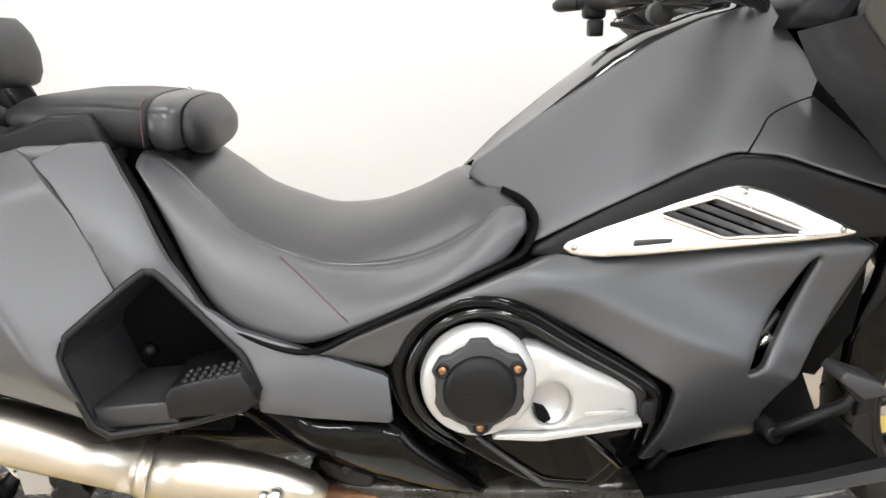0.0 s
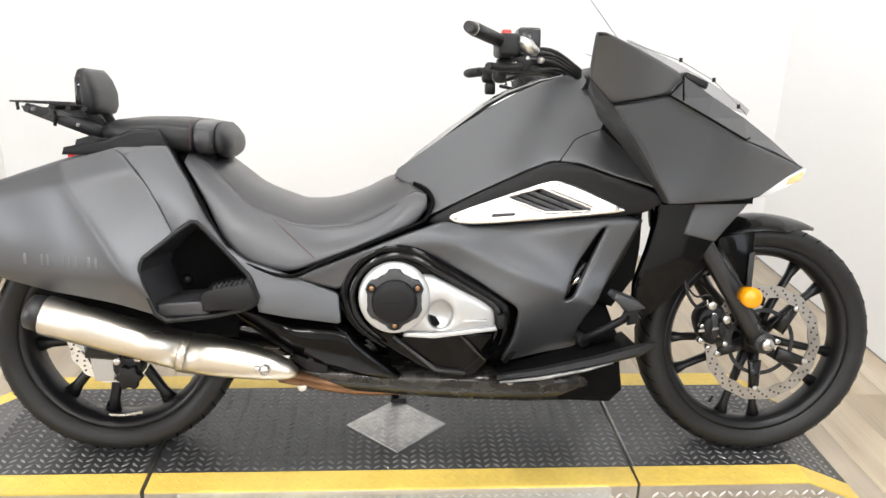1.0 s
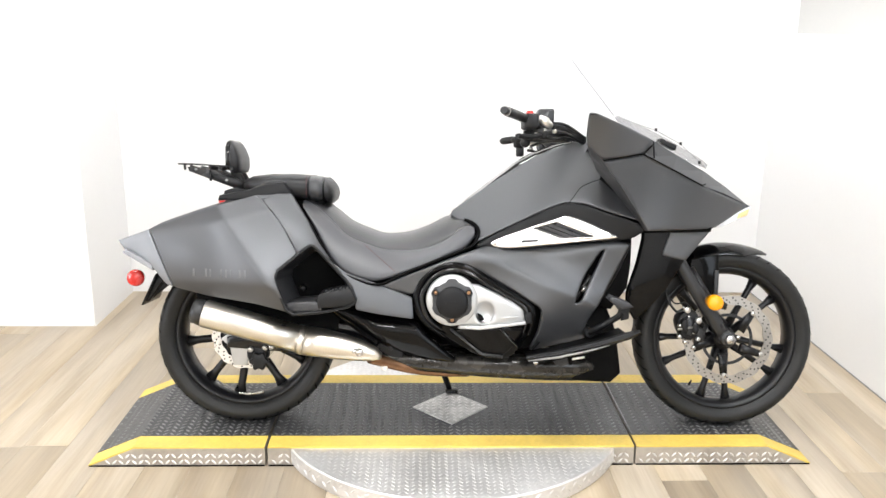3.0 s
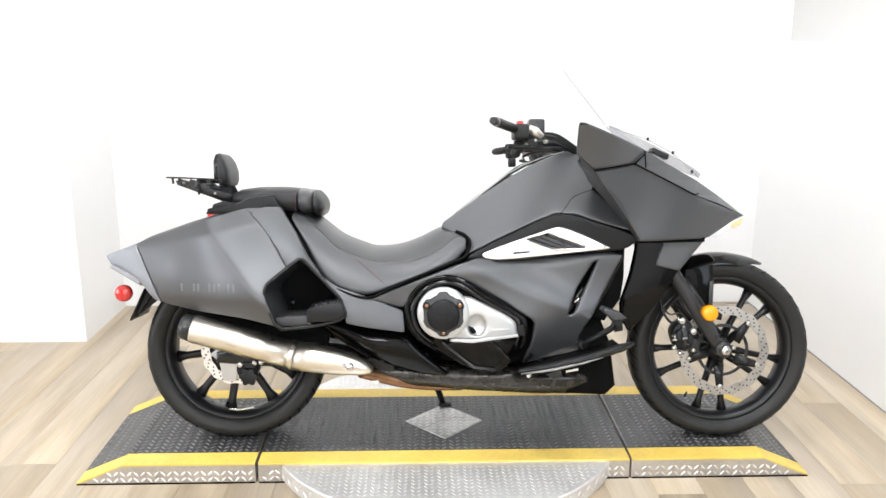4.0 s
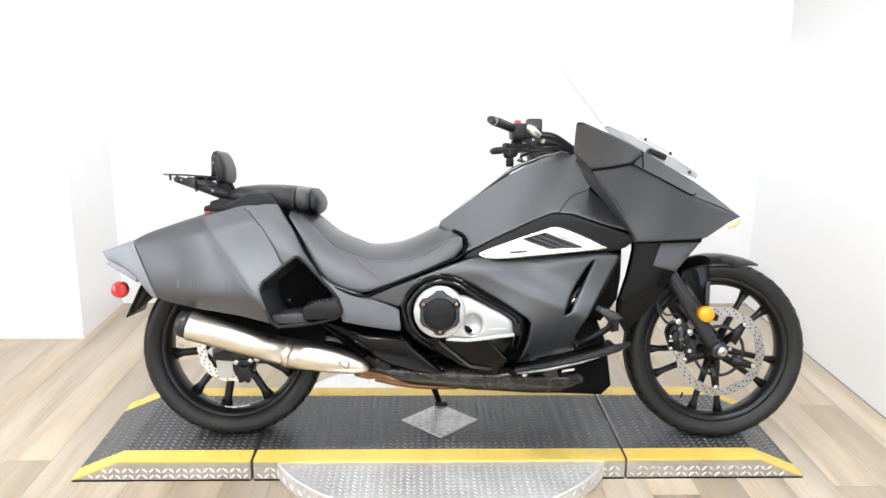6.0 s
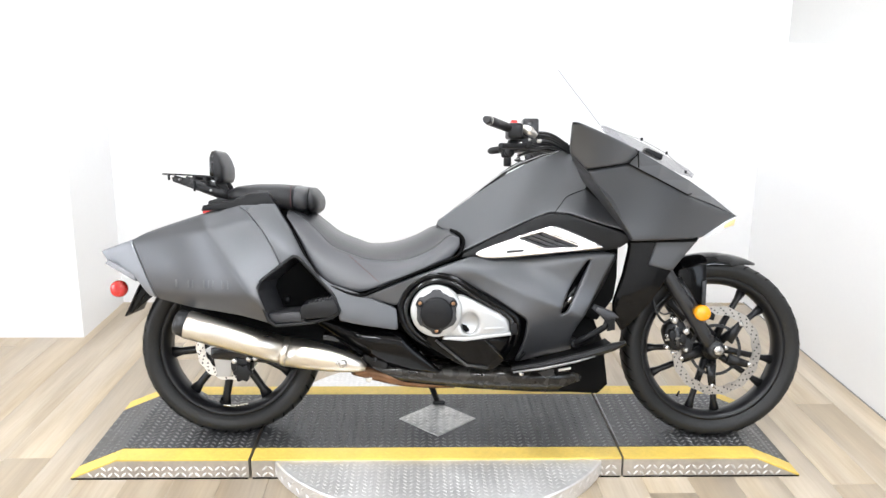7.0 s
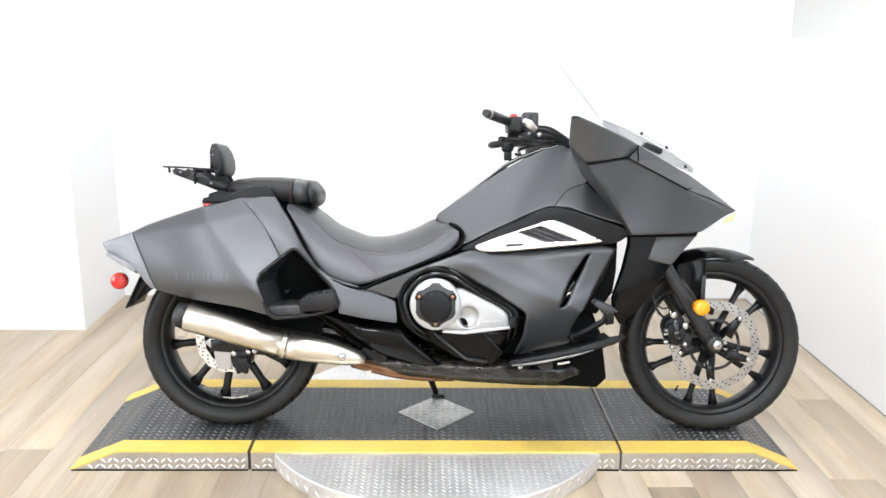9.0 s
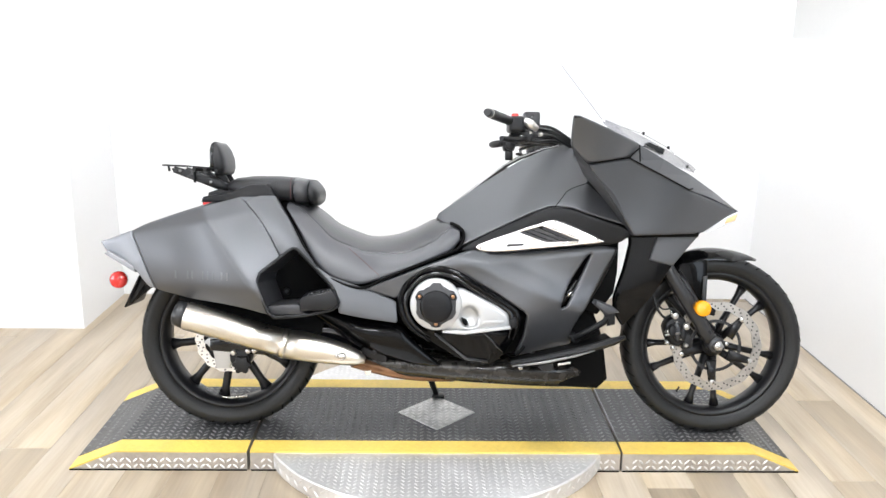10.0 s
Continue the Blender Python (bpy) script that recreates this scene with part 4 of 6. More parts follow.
fx = smooth_path([(x, 0, 0) for x in XS], 4)
curves = {}
for key, vals in (("bot", BOT), ("boty", BOTY), ("sho", SHO), ("shoy", SHOY), ("top", TOP)):
    curves[key] = [p.z for p in smooth_path([(x, 0, v) for x, v in zip(XS, vals)], 4)]
bm_top, bm_side = bmesh.new(), {1: bmesh.new(), -1: bmesh.new()}
top_rings, side_rings = [], {1: [], -1: []}
for i, p in enumerate(fx):
    zb, yb, zs, ys, zt = (curves[k][i] for k in ("bot", "boty", "sho", "shoy", "top"))
    half = []
    for j in range(17):
        u = 1 - j / 16
        half.append((ys * u, zs + (zt - zs) * (1 - u ** 2.6)))
    ring = [(p.x, -y, z) for y, z in half] + [(p.x, y, z) for y, z in half[::-1][1:]]
    top_rings.append(ring + [(p.x, ys * 0.9, zs - 0.04), (p.x, -ys * 0.9, zs - 0.04)])
    for s in (1, -1):
        pr = []
        for j in range(9):
            t = j / 8
            bulge = 0.010 * math.sin(math.pi * t)
            roll = 0.005 * max(0, 1 - t * 9)
            pr.append((p.x, s * -(yb + (ys - yb) * t + bulge - roll), zb + (zs - zb) * t))
        side_rings[s].append(pr + [(p.x, s * -(ys - 0.03), zs - 0.005), (p.x, s * -(yb - 0.05), zb + 0.004)])
tops = loft(bm_top, top_rings)
under = {v for row in tops for v in row[-2:]}
for f in bm_top.faces:
    f.smooth = not any(v in under for v in f.verts)
bmesh.ops.recalc_face_normals(bm_top, faces=bm_top.faces[:])
seat = part("seat", bm_top, "leather", bike, "black vinyl dished rider seat")
for s in (1, -1):
    sides = loft(bm_side[s], side_rings[s])
    under = {v for row in sides for v in row[-2:]}
    for f in bm_side[s].faces:
        f.smooth = not any(v in under for v in f.verts)
    bmesh.ops.recalc_face_normals(bm_side[s], faces=bm_side[s].faces[:])
    part("seat_flank", bm_side[s], "leather_side", seat, "dark grey vinyl seat flank")
    line = []
    for i, p in enumerate(fx):
        if -0.385 <= p.x <= -0.185:
            zb, yb, zs, ys = (curves[k][i] for k in ("bot", "boty", "sho", "shoy"))
            t = max(0.03, min(0.98, (0.674 - 0.79 * (p.x + 0.346) - zb) / (zs - zb)))
            if t < 0.975:
                line.append((p.x, s * -(yb + (ys - yb) * t + 0.010 * math.sin(math.pi * t) + 0.0005), zb + (zs - zb) * t))
    part("seam", tube_bm(line, 0.0009, 6), "thread", seat, "fine red stitched seam")
# black trim between seat and body
TRIM = [(-0.515, 0.770), (-0.463, 0.695), (-0.412, 0.612), (-0.37, 0.56), (-0.32, 0.530), (-0.243, 0.510), (-0.17, 0.540), (-0.09, 0.573), (0.0, 0.606), (0.052, 0.626), (0.069, 0.650), (0.073, 0.672), (0.060, 0.690), (0.034, 0.700)]
TRIM_Y = [0.165, 0.205, 0.243, 0.262, 0.276, 0.283, 0.28, 0.268, 0.246, 0.225, 0.207, 0.197, 0.176, 0.148]
for s in (1, -1):
    part("seat_trim", tube_bm(smooth_path([(x, s * -y, z) for (x, z), y in zip(TRIM, TRIM_Y)], 5), 0.0045, 10, flat=2.6), "dark", bike, "black trim strip along the seat")

# passenger pad folded flat behind the rider
def cushion(name, rings, mat, parent, label):
    """rings: (x, half width, z low, z high, corner)."""
    bm = bmesh.new()
    out = []
    for x, hw, z0, z1, pw in rings:
        ring = []
        zc, hh = (z0 + z1) / 2, (z1 - z0) / 2
        for k in range(28):
            q = 2 * math.pi * k / 28
            c, s = math.cos(q), math.sin(q)
            ring.append((x, hw * math.copysign(abs(c) ** pw, c), zc + hh * math.copysign(abs(s) ** pw, s)))
        out.append(ring)
    loft(bm, out)
    bmesh.ops.recalc_face_normals(bm, faces=bm.faces[:])
    return part(name, bm, mat, parent, label)


pil = cushion("passenger_pad", [(-0.70, 0.05, 0.806, 0.818, 1), (-0.69, 0.10, 0.798, 0.832, 0.7), (-0.66, 0.135, 0.79, 0.844, 0.55), (-0.60, 0.15, 0.775, 0.851, 0.5), (-0.53, 0.155, 0.768, 0.851, 0.5), (-0.480, 0.155, 0.762, 0.847, 0.55), (-0.470, 0.148, 0.768, 0.847, 0.7)], "pad", bike, "black vinyl passenger pad")
cushion("pad_bolster", [(-0.474, 0.148, 0.768, 0.846, 0.7), (-0.466, 0.156, 0.760, 0.845, 0.6), (-0.445, 0.156, 0.758, 0.843, 0.6), (-0.427, 0.148, 0.764, 0.840, 0.7)], "leather", pil, "dark grey vinyl bolster")
cushion("pad_nose", [(-0.430, 0.138, 0.762, 0.838, 0.8), (-0.420, 0.146, 0.755, 0.840, 0.7), (-0.408, 0.140, 0.753, 0.828, 0.7), (-0.397, 0.120, 0.761, 0.815, 0.8), (-0.392, 0.08, 0.774, 0.802, 1)], "pad", pil, "rounded black vinyl nose of the pad")
for s in (1, -1):
    part("pad_seam", tube_bm(smooth_path([(-0.478, s * -0.152, 0.775), (-0.478, s * -0.157, 0.81), (-0.478, s * -0.145, 0.838), (-0.478, s * -0.12, 0.845)], 4), 0.0009, 6), "thread", pil, "fine dark red seam")
    part("grab_cover", prism_bm([(-0.755, 0.765), (-0.75, 0.782), (-0.66, 0.800), (-0.60, 0.822), (-0.545, 0.824), (-0.515, 0.782), (-0.52, 0.765)], s * -0.185, s * -0.135, 0.008), "band", bike, "black plastic cover beneath the passenger pad")
part("pad_mount", box_bm((-0.52, -0.11, 0.72), (-0.425, 0.11, 0.772), 0.012), "dark", bike, "dark hinge mount under the pad")

# --- rack and small backrest ---
for s in (1, -1):
    rail = part("rack_rail", tube_bm([(-0.69, s * 0.075, 0.805), (-0.735, s * 0.075, 0.826), (-0.87, s * 0.07, 0.868)], [0.015, 0.018, 0.011], 10), "plastic", bike, "black steel rack rail")
    part("rack_foot", prism_bm([(-0.76, 0.775), (-0.755, 0.795), (-0.69, 0.815), (-0.665, 0.805), (-0.67, 0.792)], s * 0.062, s * 0.088, 0.004), "plastic", rail)
    for bx, bz in ((-0.845, 0.864), (-0.745, 0.829)):
        part("rack_bolt", cyl_bm((bx, bz), 0.0045, s * -0.097, s * -0.07, 10), "worn", rail)
    part("rack_gusset", prism_bm([(-0.875, 0.872), (-0.868, 0.858), (-0.80, 0.832), (-0.725, 0.812), (-0.715, 0.825), (-0.76, 0.848), (-0.80, 0.868)], s * 0.080, s * 0.086, 0.002), "fork", rail, "dark steel rack side plate")
for k in range(2, 5):
    part("rack_bar", tube_bm([(-0.865 + 0.035 * k, -0.11, 0.874 - 0.002 * k), (-0.865 + 0.035 * k, 0.11, 0.874 - 0.002 * k)], 0.006, 8), "plastic", bike, "black rack cross bar")
part("rack_hoop", tube_bm(smooth_path([(-0.72, -0.10, 0.872), (-0.82, -0.11, 0.879), (-0.905, -0.06, 0.882), (-0.92, 0.0, 0.882), (-0.905, 0.06, 0.882), (-0.82, 0.11, 0.879), (-0.72, 0.10, 0.872)], 5), 0.0024, 8), "plastic", bike, "thin black rack hoop")
part("rack_pin", tube_bm([(-0.885, -0.08, 0.882), (-0.883, -0.08, 0.862)], 0.004, 8), "plastic", bike)
part("rack_pin", tube_bm([(-0.80, -0.09, 0.86), (-0.798, -0.09, 0.826)], 0.004, 8), "plastic", bike)
def pad_bm(rows):
    """A rounded pad lofted upwards: rows are (z, x, half depth, half width)."""
    bm = bmesh.new()
    rings = []
    for z, x, dx, dy in rows:
        ring = []
        for k in range(32):
            q = 2 * math.pi * k / 32
            c, n = math.cos(q), math.sin(q)
            ring.append((x + dx * math.copysign(abs(c) ** 0.55, c), dy * math.copysign(abs(n) ** 0.4, n), z))
        rings.append(ring)
    loft(bm, rings)
    bmesh.ops.recalc_face_normals(bm, faces=bm.faces[:])
    return bm


br = part("backrest", pad_bm([(0.862, -0.736, 0.006, 0.080), (0.866, -0.738, 0.011, 0.090), (0.88, -0.740, 0.013, 0.097), (0.935, -0.741, 0.012, 0.097), (0.955, -0.738, 0.010, 0.088), (0.960, -0.735, 0.005, 0.074)]), "gloss", bike, "small black passenger backrest shell")
part("backrest_cushion", pad_bm([(0.853, -0.722, 0.008, 0.078), (0.858, -0.722, 0.016, 0.090), (0.875, -0.722, 0.021, 0.098), (0.905, -0.724, 0.022, 0.099), (0.935, -0.730, 0.017, 0.096), (0.952, -0.735, 0.011, 0.086), (0.958, -0.737, 0.005, 0.072)]), "pad", br, "black vinyl cushion")
part("backrest_stay", prism_bm([(-0.735, 0.825), (-0.755, 0.90), (-0.735, 0.90), (-0.69, 0.815)], -0.05, -0.03, 0.003), "plastic", br)
part("backrest_stay", prism_bm([(-0.735, 0.825), (-0.755, 0.90), (-0.735, 0.90), (-0.69, 0.815)], 0.03, 0.05, 0.003), "plastic", br)
part("stay_bolt", cyl_bm((-0.728, 0.872), 0.006, -0.062, -0.048, 10), "bolt", br)

# --- front side cowl, chrome trim, tank cover ---
COWL = [(-0.238, 0.503), (-0.203, 0.52), (-0.104, 0.558), (0.02, 0.603), (0.118, 0.631), (0.162, 0.613), (0.389, 0.634), (0.512, 0.644), (0.552, 0.635), (0.503, 0.534), (0.463, 0.453), (0.440, 0.415), (0.421, 0.372), (0.424, 0.318), (0.33, 0.300), (0.241, 0.281), (0.267, 0.357), (0.274, 0.429), (0.183, 0.487), (0.073, 0.548), (-0.007, 0.575), (-0.082, 0.545), (-0.134, 0.473)]
COWL_Y = [(-0.241, 0.512, -0.282), (0.118, 0.629, -0.22), (0.552, 0.635, -0.245), (0.503, 0.534, -0.235), (0.387, 0.454, -0.254), (0.372, 0.308, -0.180), (0.425, 0.322, -0.190), (0.258, 0.429, -0.267), (0.202, 0.594, -0.234), (0.073, 0.541, -0.254), (-0.068, 0.54, -0.262), (0.39, 0.623, -0.241), (-0.124, 0.469, -0.262), (0.122, 0.572, -0.245), (0.314, 0.552, -0.238), (0.253, 0.294, -0.196), (0.254, 0.514, -0.259)]
SLOT = [(0.474, 0.620), (0.458, 0.610), (0.409, 0.531), (0.382, 0.467), (0.380, 0.445), (0.398, 0.452), (0.422, 0.500), (0.452, 0.566)]
panel("side_cowl", COWL, COWL_Y, "paint", "matte graphite side cowl with a slanted vent slot", holes=[SLOT], rounds=1, cut=0.10, edge=0.006, grid=0.012, ease=0.0003, folds=[(0.060, 0.605, 0.400, 0.458, 0.42, 0.005), (0.100, 0.588, 0.500, 0.628, 0.36, 0.005)])
for s in (1, -1):
    part("slot_duct", prism_bm([(0.47, 0.63), (0.38, 0.53), (0.36, 0.45), (0.39, 0.44), (0.42, 0.5), (0.48, 0.6)], s * -0.18, s * -0.19, 0.003), "dark", bike)
    part("slot_hose", tube_bm(smooth_path([(0.385, s * -0.212, 0.455), (0.405, s * -0.215, 0.49), (0.435, s * -0.21, 0.53)], 4), 0.009, 8), "cable", bike)
    part("slot_clip", tube_bm([(0.400, s * -0.222, 0.480), (0.420, s * -0.222, 0.497)], 0.008, 8), "bolt", bike, "bright hose clip behind the vent slot")
    part("cowl_vent", prism_bm([(0.240, 0.297), (0.250, 0.296), (0.272, 0.322), (0.264, 0.325)], s * -0.245, s * -0.232, 0.002), "dark", bike, "small slotted vent")
CHROME = [(0.104, 0.635), (0.118, 0.648), (0.316, 0.719), (0.35, 0.727), (0.393, 0.716), (0.500, 0.667), (0.506, 0.657), (0.384, 0.643), (0.178, 0.62), (0.122, 0.622)]
CHROME_Y = [(0.104, 0.635, -0.238), (0.316, 0.719, -0.262), (0.504, 0.657, -0.290), (0.178, 0.62, -0.248), (0.384, 0.643, -0.281)]
GRILLE = [(0.235, 0.685), (0.314, 0.709), (0.443, 0.660), (0.325, 0.653)]
chromes = panel("side_trim", CHROME, CHROME_Y, "chrome", "satin chrome side trim with a black louvred grille", holes=[GRILLE], rounds=1, cut=0.22, edge=0.005, grid=0.007, thick=0.012)
cf = field(CHROME_Y)
for s in (1, -1):
    host = chromes[0 if s > 0 else 1]
    host.location = (0.0026, s * 0.016, -0.0015)
    part("grille_recess", prism_bm(GRILLE, s * -0.238, s * -0.225, 0.002), "dark", host)
    part("grille_frame", tube_bm([(x, s * (float(cf([(x, z)])[0]) - 0.001), z) for x, z in resample(GRILLE, 0.03)], 0.0035, 8, True), "chrome", host)
    for k in range(4):
        u = 0.03 + 0.25 * k
        tl, tr, br_, bl = (Vector((x, 0, z)) for x, z in (GRILLE[0], GRILLE[1], GRILLE[2], GRILLE[3]))
        p, q = tl.lerp(tr, u), bl.lerp(br_, u)
        p2, q2 = tl.lerp(tr, min(1, u + 0.19)), bl.lerp(br_, min(1, u + 0.19))
        bm = bmesh.new()
        yy = lambda v, d: s * (float(cf([(v.x, v.z)])[0]) + d)
        rows = [[(m.x, yy(m, 0.010), m.z), (n_.x, yy(n_, 0.001), n_.z), (n_.x, yy(n_, 0.012), n_.z - 0.001), (m.x, yy(m, 0.016), m.z - 0.001)] for m, n_ in ((p.lerp(q, t), p2.lerp(q2, t)) for t in (0.03, 0.35, 0.65, 0.97))]
        loft(bm, rows)
        for f in bm.faces:
            f.smooth = False
        bmesh.ops.recalc_face_normals(bm, faces=bm.faces[:])
        part("louvre", bm, "louvre", host, "black louvre")
    part("maker_mark", prism_bm([(0.205, 0.640), (0.270, 0.645), (0.268, 0.651), (0.207, 0.647)], s * -0.259, s * -0.248, 0.001), "cap", host, "small dark engraved bar")
    for cx, cz in ((0.352, 0.716), (0.483, 0.665), (0.125, 0.636)):
        part("trim_screw", cyl_bm((cx, cz), 0.005, s * (float(cf([(cx, cz)])[0]) - 0.002), s * (float(cf([(cx, cz)])[0]) + 0.01), 12), "bolt", host)
BAND = [(0.046, 0.621), (0.16, 0.684), (0.281, 0.742), (0.342, 0.765), (0.405, 0.761), (0.486, 0.733), (0.574, 0.703), (0.585, 0.681), (0.552, 0.656), (0.507, 0.648), (0.392, 0.640), (0.13, 0.618)]
BAND_Y = [(0.046, 0.623, -0.218), (0.281, 0.74, -0.235), (0.385, 0.747, -0.25), (0.573, 0.69, -0.292), (0.116, 0.634, -0.222), (0.30, 0.66, -0.243), (0.50, 0.66, -0.268)]
panel("trim_surround", BAND, BAND_Y, "band", "dark satin band framing the chrome trim", rounds=1, cut=0.2, edge=0.006, holes=[[(0.242, 0.680), (0.307, 0.700), (0.425, 0.667), (0.34, 0.657)]])
TANK = [(-0.020, 0.722), (0.142, 0.837), (0.262, 0.910), (0.336, 0.944), (0.436, 0.974), (0.455, 0.92), (0.485, 0.860), (0.515, 0.800), (0.580, 0.708), (0.486, 0.734), (0.404, 0.762), (0.342, 0.766), (0.281, 0.743), (0.16, 0.685), (0.060, 0.634), (0.070, 0.672)]
TANK_Y = [(-0.019, 0.716, -0.085), (0.142, 0.84, -0.075), (0.336, 0.944, -0.072), (0.416, 0.966, -0.090), (0.500, 0.83, -0.205), (0.566, 0.712, -0.288), (0.342, 0.763, -0.248), (0.16, 0.682, -0.228), (0.059, 0.635, -0.218), (0.218, 0.796, -0.158)]
tanks = panel("tank_cover", TANK, TANK_Y, "paint", "matte graphite sloping tank cover", rounds=1, cut=0.10, edge=0.005, grid=0.018, ease=0.004)
tf = field(TANK_Y, 0.004)
tanks[1].location = (0.0, -0.012, -0.018)
for s in (1, -1):
    seam = smooth_path([(0.357, 0, 0.765), (0.380, 0, 0.792), (0.398, 0, 0.813), (0.430, 0, 0.828), (0.462, 0, 0.838)], 5)
    part("panel_joint", tube_bm([(p.x, s * (float(tf([(p.x, p.z)])[0]) + 0.0003), p.z) for p in seam], 0.0014, 6), "dark", tanks[0 if s > 0 else 1], "thin dark panel joint")
# gloss black spine between the tank covers
bm = bmesh.new()
rings = []
for x, z, hw, rise in ((-0.012, 0.708, 0.072, -0.006), (0.05, 0.768, 0.074, -0.004), (0.142, 0.840, 0.074, 0.0), (0.21, 0.890, 0.073, 0.005), (0.262, 0.918, 0.072, 0.008), (0.340, 0.948, 0.072, 0.006), (0.43, 0.970, 0.085, 0.006)):
    rings.append([(x, hw * u, z + rise * (1 - abs(u) ** 3)) for u in (-1, -0.93, -0.8, -0.5, 0, 0.5, 0.8, 0.93, 1)] + [(x + 0.02, hw * u, z - 0.03) for u in (0.95, 0.3, -0.3, -0.95)])
loft(bm, rings)
bmesh.ops.recalc_face_normals(bm, faces=bm.faces[:])
part("tank_spine", bm, "gloss", bike, "gloss black spine along the tank top")
part("inner_frame", prism_bm([(-0.50, 0.74), (-0.40, 0.60), (-0.30, 0.54), (-0.20, 0.53), (-0.02, 0.61), (0.06, 0.70), (0.12, 0.74), (0.30, 0.80), (0.42, 0.83), (0.52, 0.75), (0.53, 0.66), (0.45, 0.50), (0.38, 0.40), (0.34, 0.31), (0.20, 0.27), (-0.05, 0.29), (-0.12, 0.38), (-0.30, 0.42), (-0.50, 0.46)], -0.13, 0.13, 0.02), "dark", bike, "dark engine and frame mass")
for s in (1, -1):
    part("inner_liner", prism_bm([(-0.30, 0.44), (-0.30, 0.52), (-0.20, 0.52), (-0.02, 0.59), (0.10, 0.64), (0.30, 0.70), (0.50, 0.67), (0.53, 0.64), (0.47, 0.52), (0.42, 0.44), (0.37, 0.36), (0.34, 0.31), (0.20, 0.28), (0.0, 0.29), (-0.12, 0.38)], s * -0.13, s * -0.178, 0.01), "dark", bike, "dark inner liner behind the cowl")

# --- engine cover ---
def upper_run(loop, z):
    """The part of a closed outline above height z, as one open run."""
    low = min(range(len(loop)), key=lambda k: loop[k][1])
    turned = list(loop[low:]) + list(loop[:low])
    return [p for p in turned if p[1] > z]


EO = [(-0.128, 0.456), (-0.124, 0.503), (-0.088, 0.555), (-0.030, 0.581), (0.035, 0.572), (0.131, 0.508), (0.220, 0.455), (0.243, 0.434), (0.237, 0.360), (0.193, 0.296), (0.158, 0.270), (0.078, 0.280), (-0.026, 0.342), (-0.102, 0.395)]
for s in (1, -1):
    ec = part("engine_cover", prism_bm(EO, s * -0.20, s * -0.285, 0.006, 1), "shield", bike, "gloss black teardrop engine cover")
    ec.location = (0.002, s * 0.04, -0.007)
    big = chaikin(EO, 2)
    inn = [(0.055 + (x - 0.055) * 0.905, 0.432 + (z - 0.432) * 0.885) for x, z in EO]
    rim_path = upper_run(resample(big, 0.02), 0.345)
    part("cover_rim", tube_bm([(x, s * -0.296, z) for x, z in rim_path], [0.003 + 0.009 * min(1.0, max(0.0, (float(z) - 0.345) / 0.08)) for _, z in rim_path], 10), "shield", ec, "raised black rim")
    bead_path = upper_run(resample(chaikin(inn, 2), 0.02), 0.36)
    part("cover_bead", tube_bm([(x, s * -0.300, z) for x, z in bead_path], [0.002 + 0.0068 * min(1.0, max(0.0, (float(z) - 0.36) / 0.06)) for _, z in bead_path], 12), "gloss", ec, "inner gloss black bead")
    SIL = [(-0.012, 0.384), (0.0, 0.48), (0.060, 0.520), (0.19, 0.455), (0.208, 0.442), (0.216, 0.425), (0.220, 0.390)]
    SCOOP = [(0.090 + 0.027 * math.cos(q), 0.428 + 0.033 * math.sin(q)) for q in (2 * math.pi * k / 20 for k in range(20))]
    sil = part("clutch_cover", skin_bm(SIL, [(-0.006, 0.382, -0.312), (0.07, 0.539, -0.315), (0.232, 0.418, -0.300), (0.12, 0.45, -0.322), (0.233, 0.384, -0.298)], 0.03, 0.010, 0.012, 1, side=s, cut=0.1, holes=[SCOOP]), "silver", ec, "silver painted clutch cover")
    part("cover_ledge", prism_bm([(0.006, 0.379), (0.012, 0.388), (0.075, 0.386), (0.216, 0.402), (0.219, 0.392), (0.075, 0.374)], s * -0.324, s * -0.295, 0.003), "silver", sil)
    part("cover_recess", lathe_bm([(0.0355, s * -0.312), (0.030, s * -0.304), (0.020, s * -0.298), (0, s * -0.296)], (0.090, 0, 0.428), 28, closed=False), "silver", sil, "scooped silver recess")
    part("cover_clip", prism_bm([(0.219, 0.392), (0.219, 0.425), (0.236, 0.428), (0.239, 0.394)], s * -0.315, s * -0.295, 0.003), "band", ec, "small black clip")
    part("cover_lettering", prism_bm([(0.135, 0.410), (0.195, 0.412), (0.195, 0.417), (0.135, 0.416)], s * -0.3205, s * -0.312, 0.0004), "silver", sil, "faint raised lettering bar")
    part("oil_bolt", prism_bm([(0.066, 0.425), (0.080, 0.420), (0.088, 0.408), (0.078, 0.402), (0.070, 0.408)], s * -0.325, s * -0.298, 0.003), "dark", sil)
    CX, CZ = -0.014, 0.468
    ring = part("silver_ring", lathe_bm([(0.055, s * -0.30), (0.0785, s * -0.30), (0.0805, s * -0.312), (0.0795, s * -0.327), (0.0755, s * -0.333), (0.062, s * -0.336), (0.055, s * -0.335)], (CX, 0, CZ), 64), "silver", ec, "silver ring round the engine cap")
    lob = []
    for k in range(72):
        q = 2 * math.pi * k / 72
        r = 0.0605
        for c in (30, 90, 150, 210, 270, 330):
            d = abs((math.degrees(q) - c + 180) % 360 - 180)
            amp = 0.0085 if c in (30, 90, 150, 270) else 0.005
            r = max(r, 0.0605 + amp * min(1, max(0, (17 - d) / 5)))
        lob.append((CX + r * math.cos(q), CZ + r * math.sin(q)))
    capob = part("engine_cap", prism_bm(lob, s * -0.325, s * -0.346, 0.004), "cap", ec, "dark grey lobed engine cap")
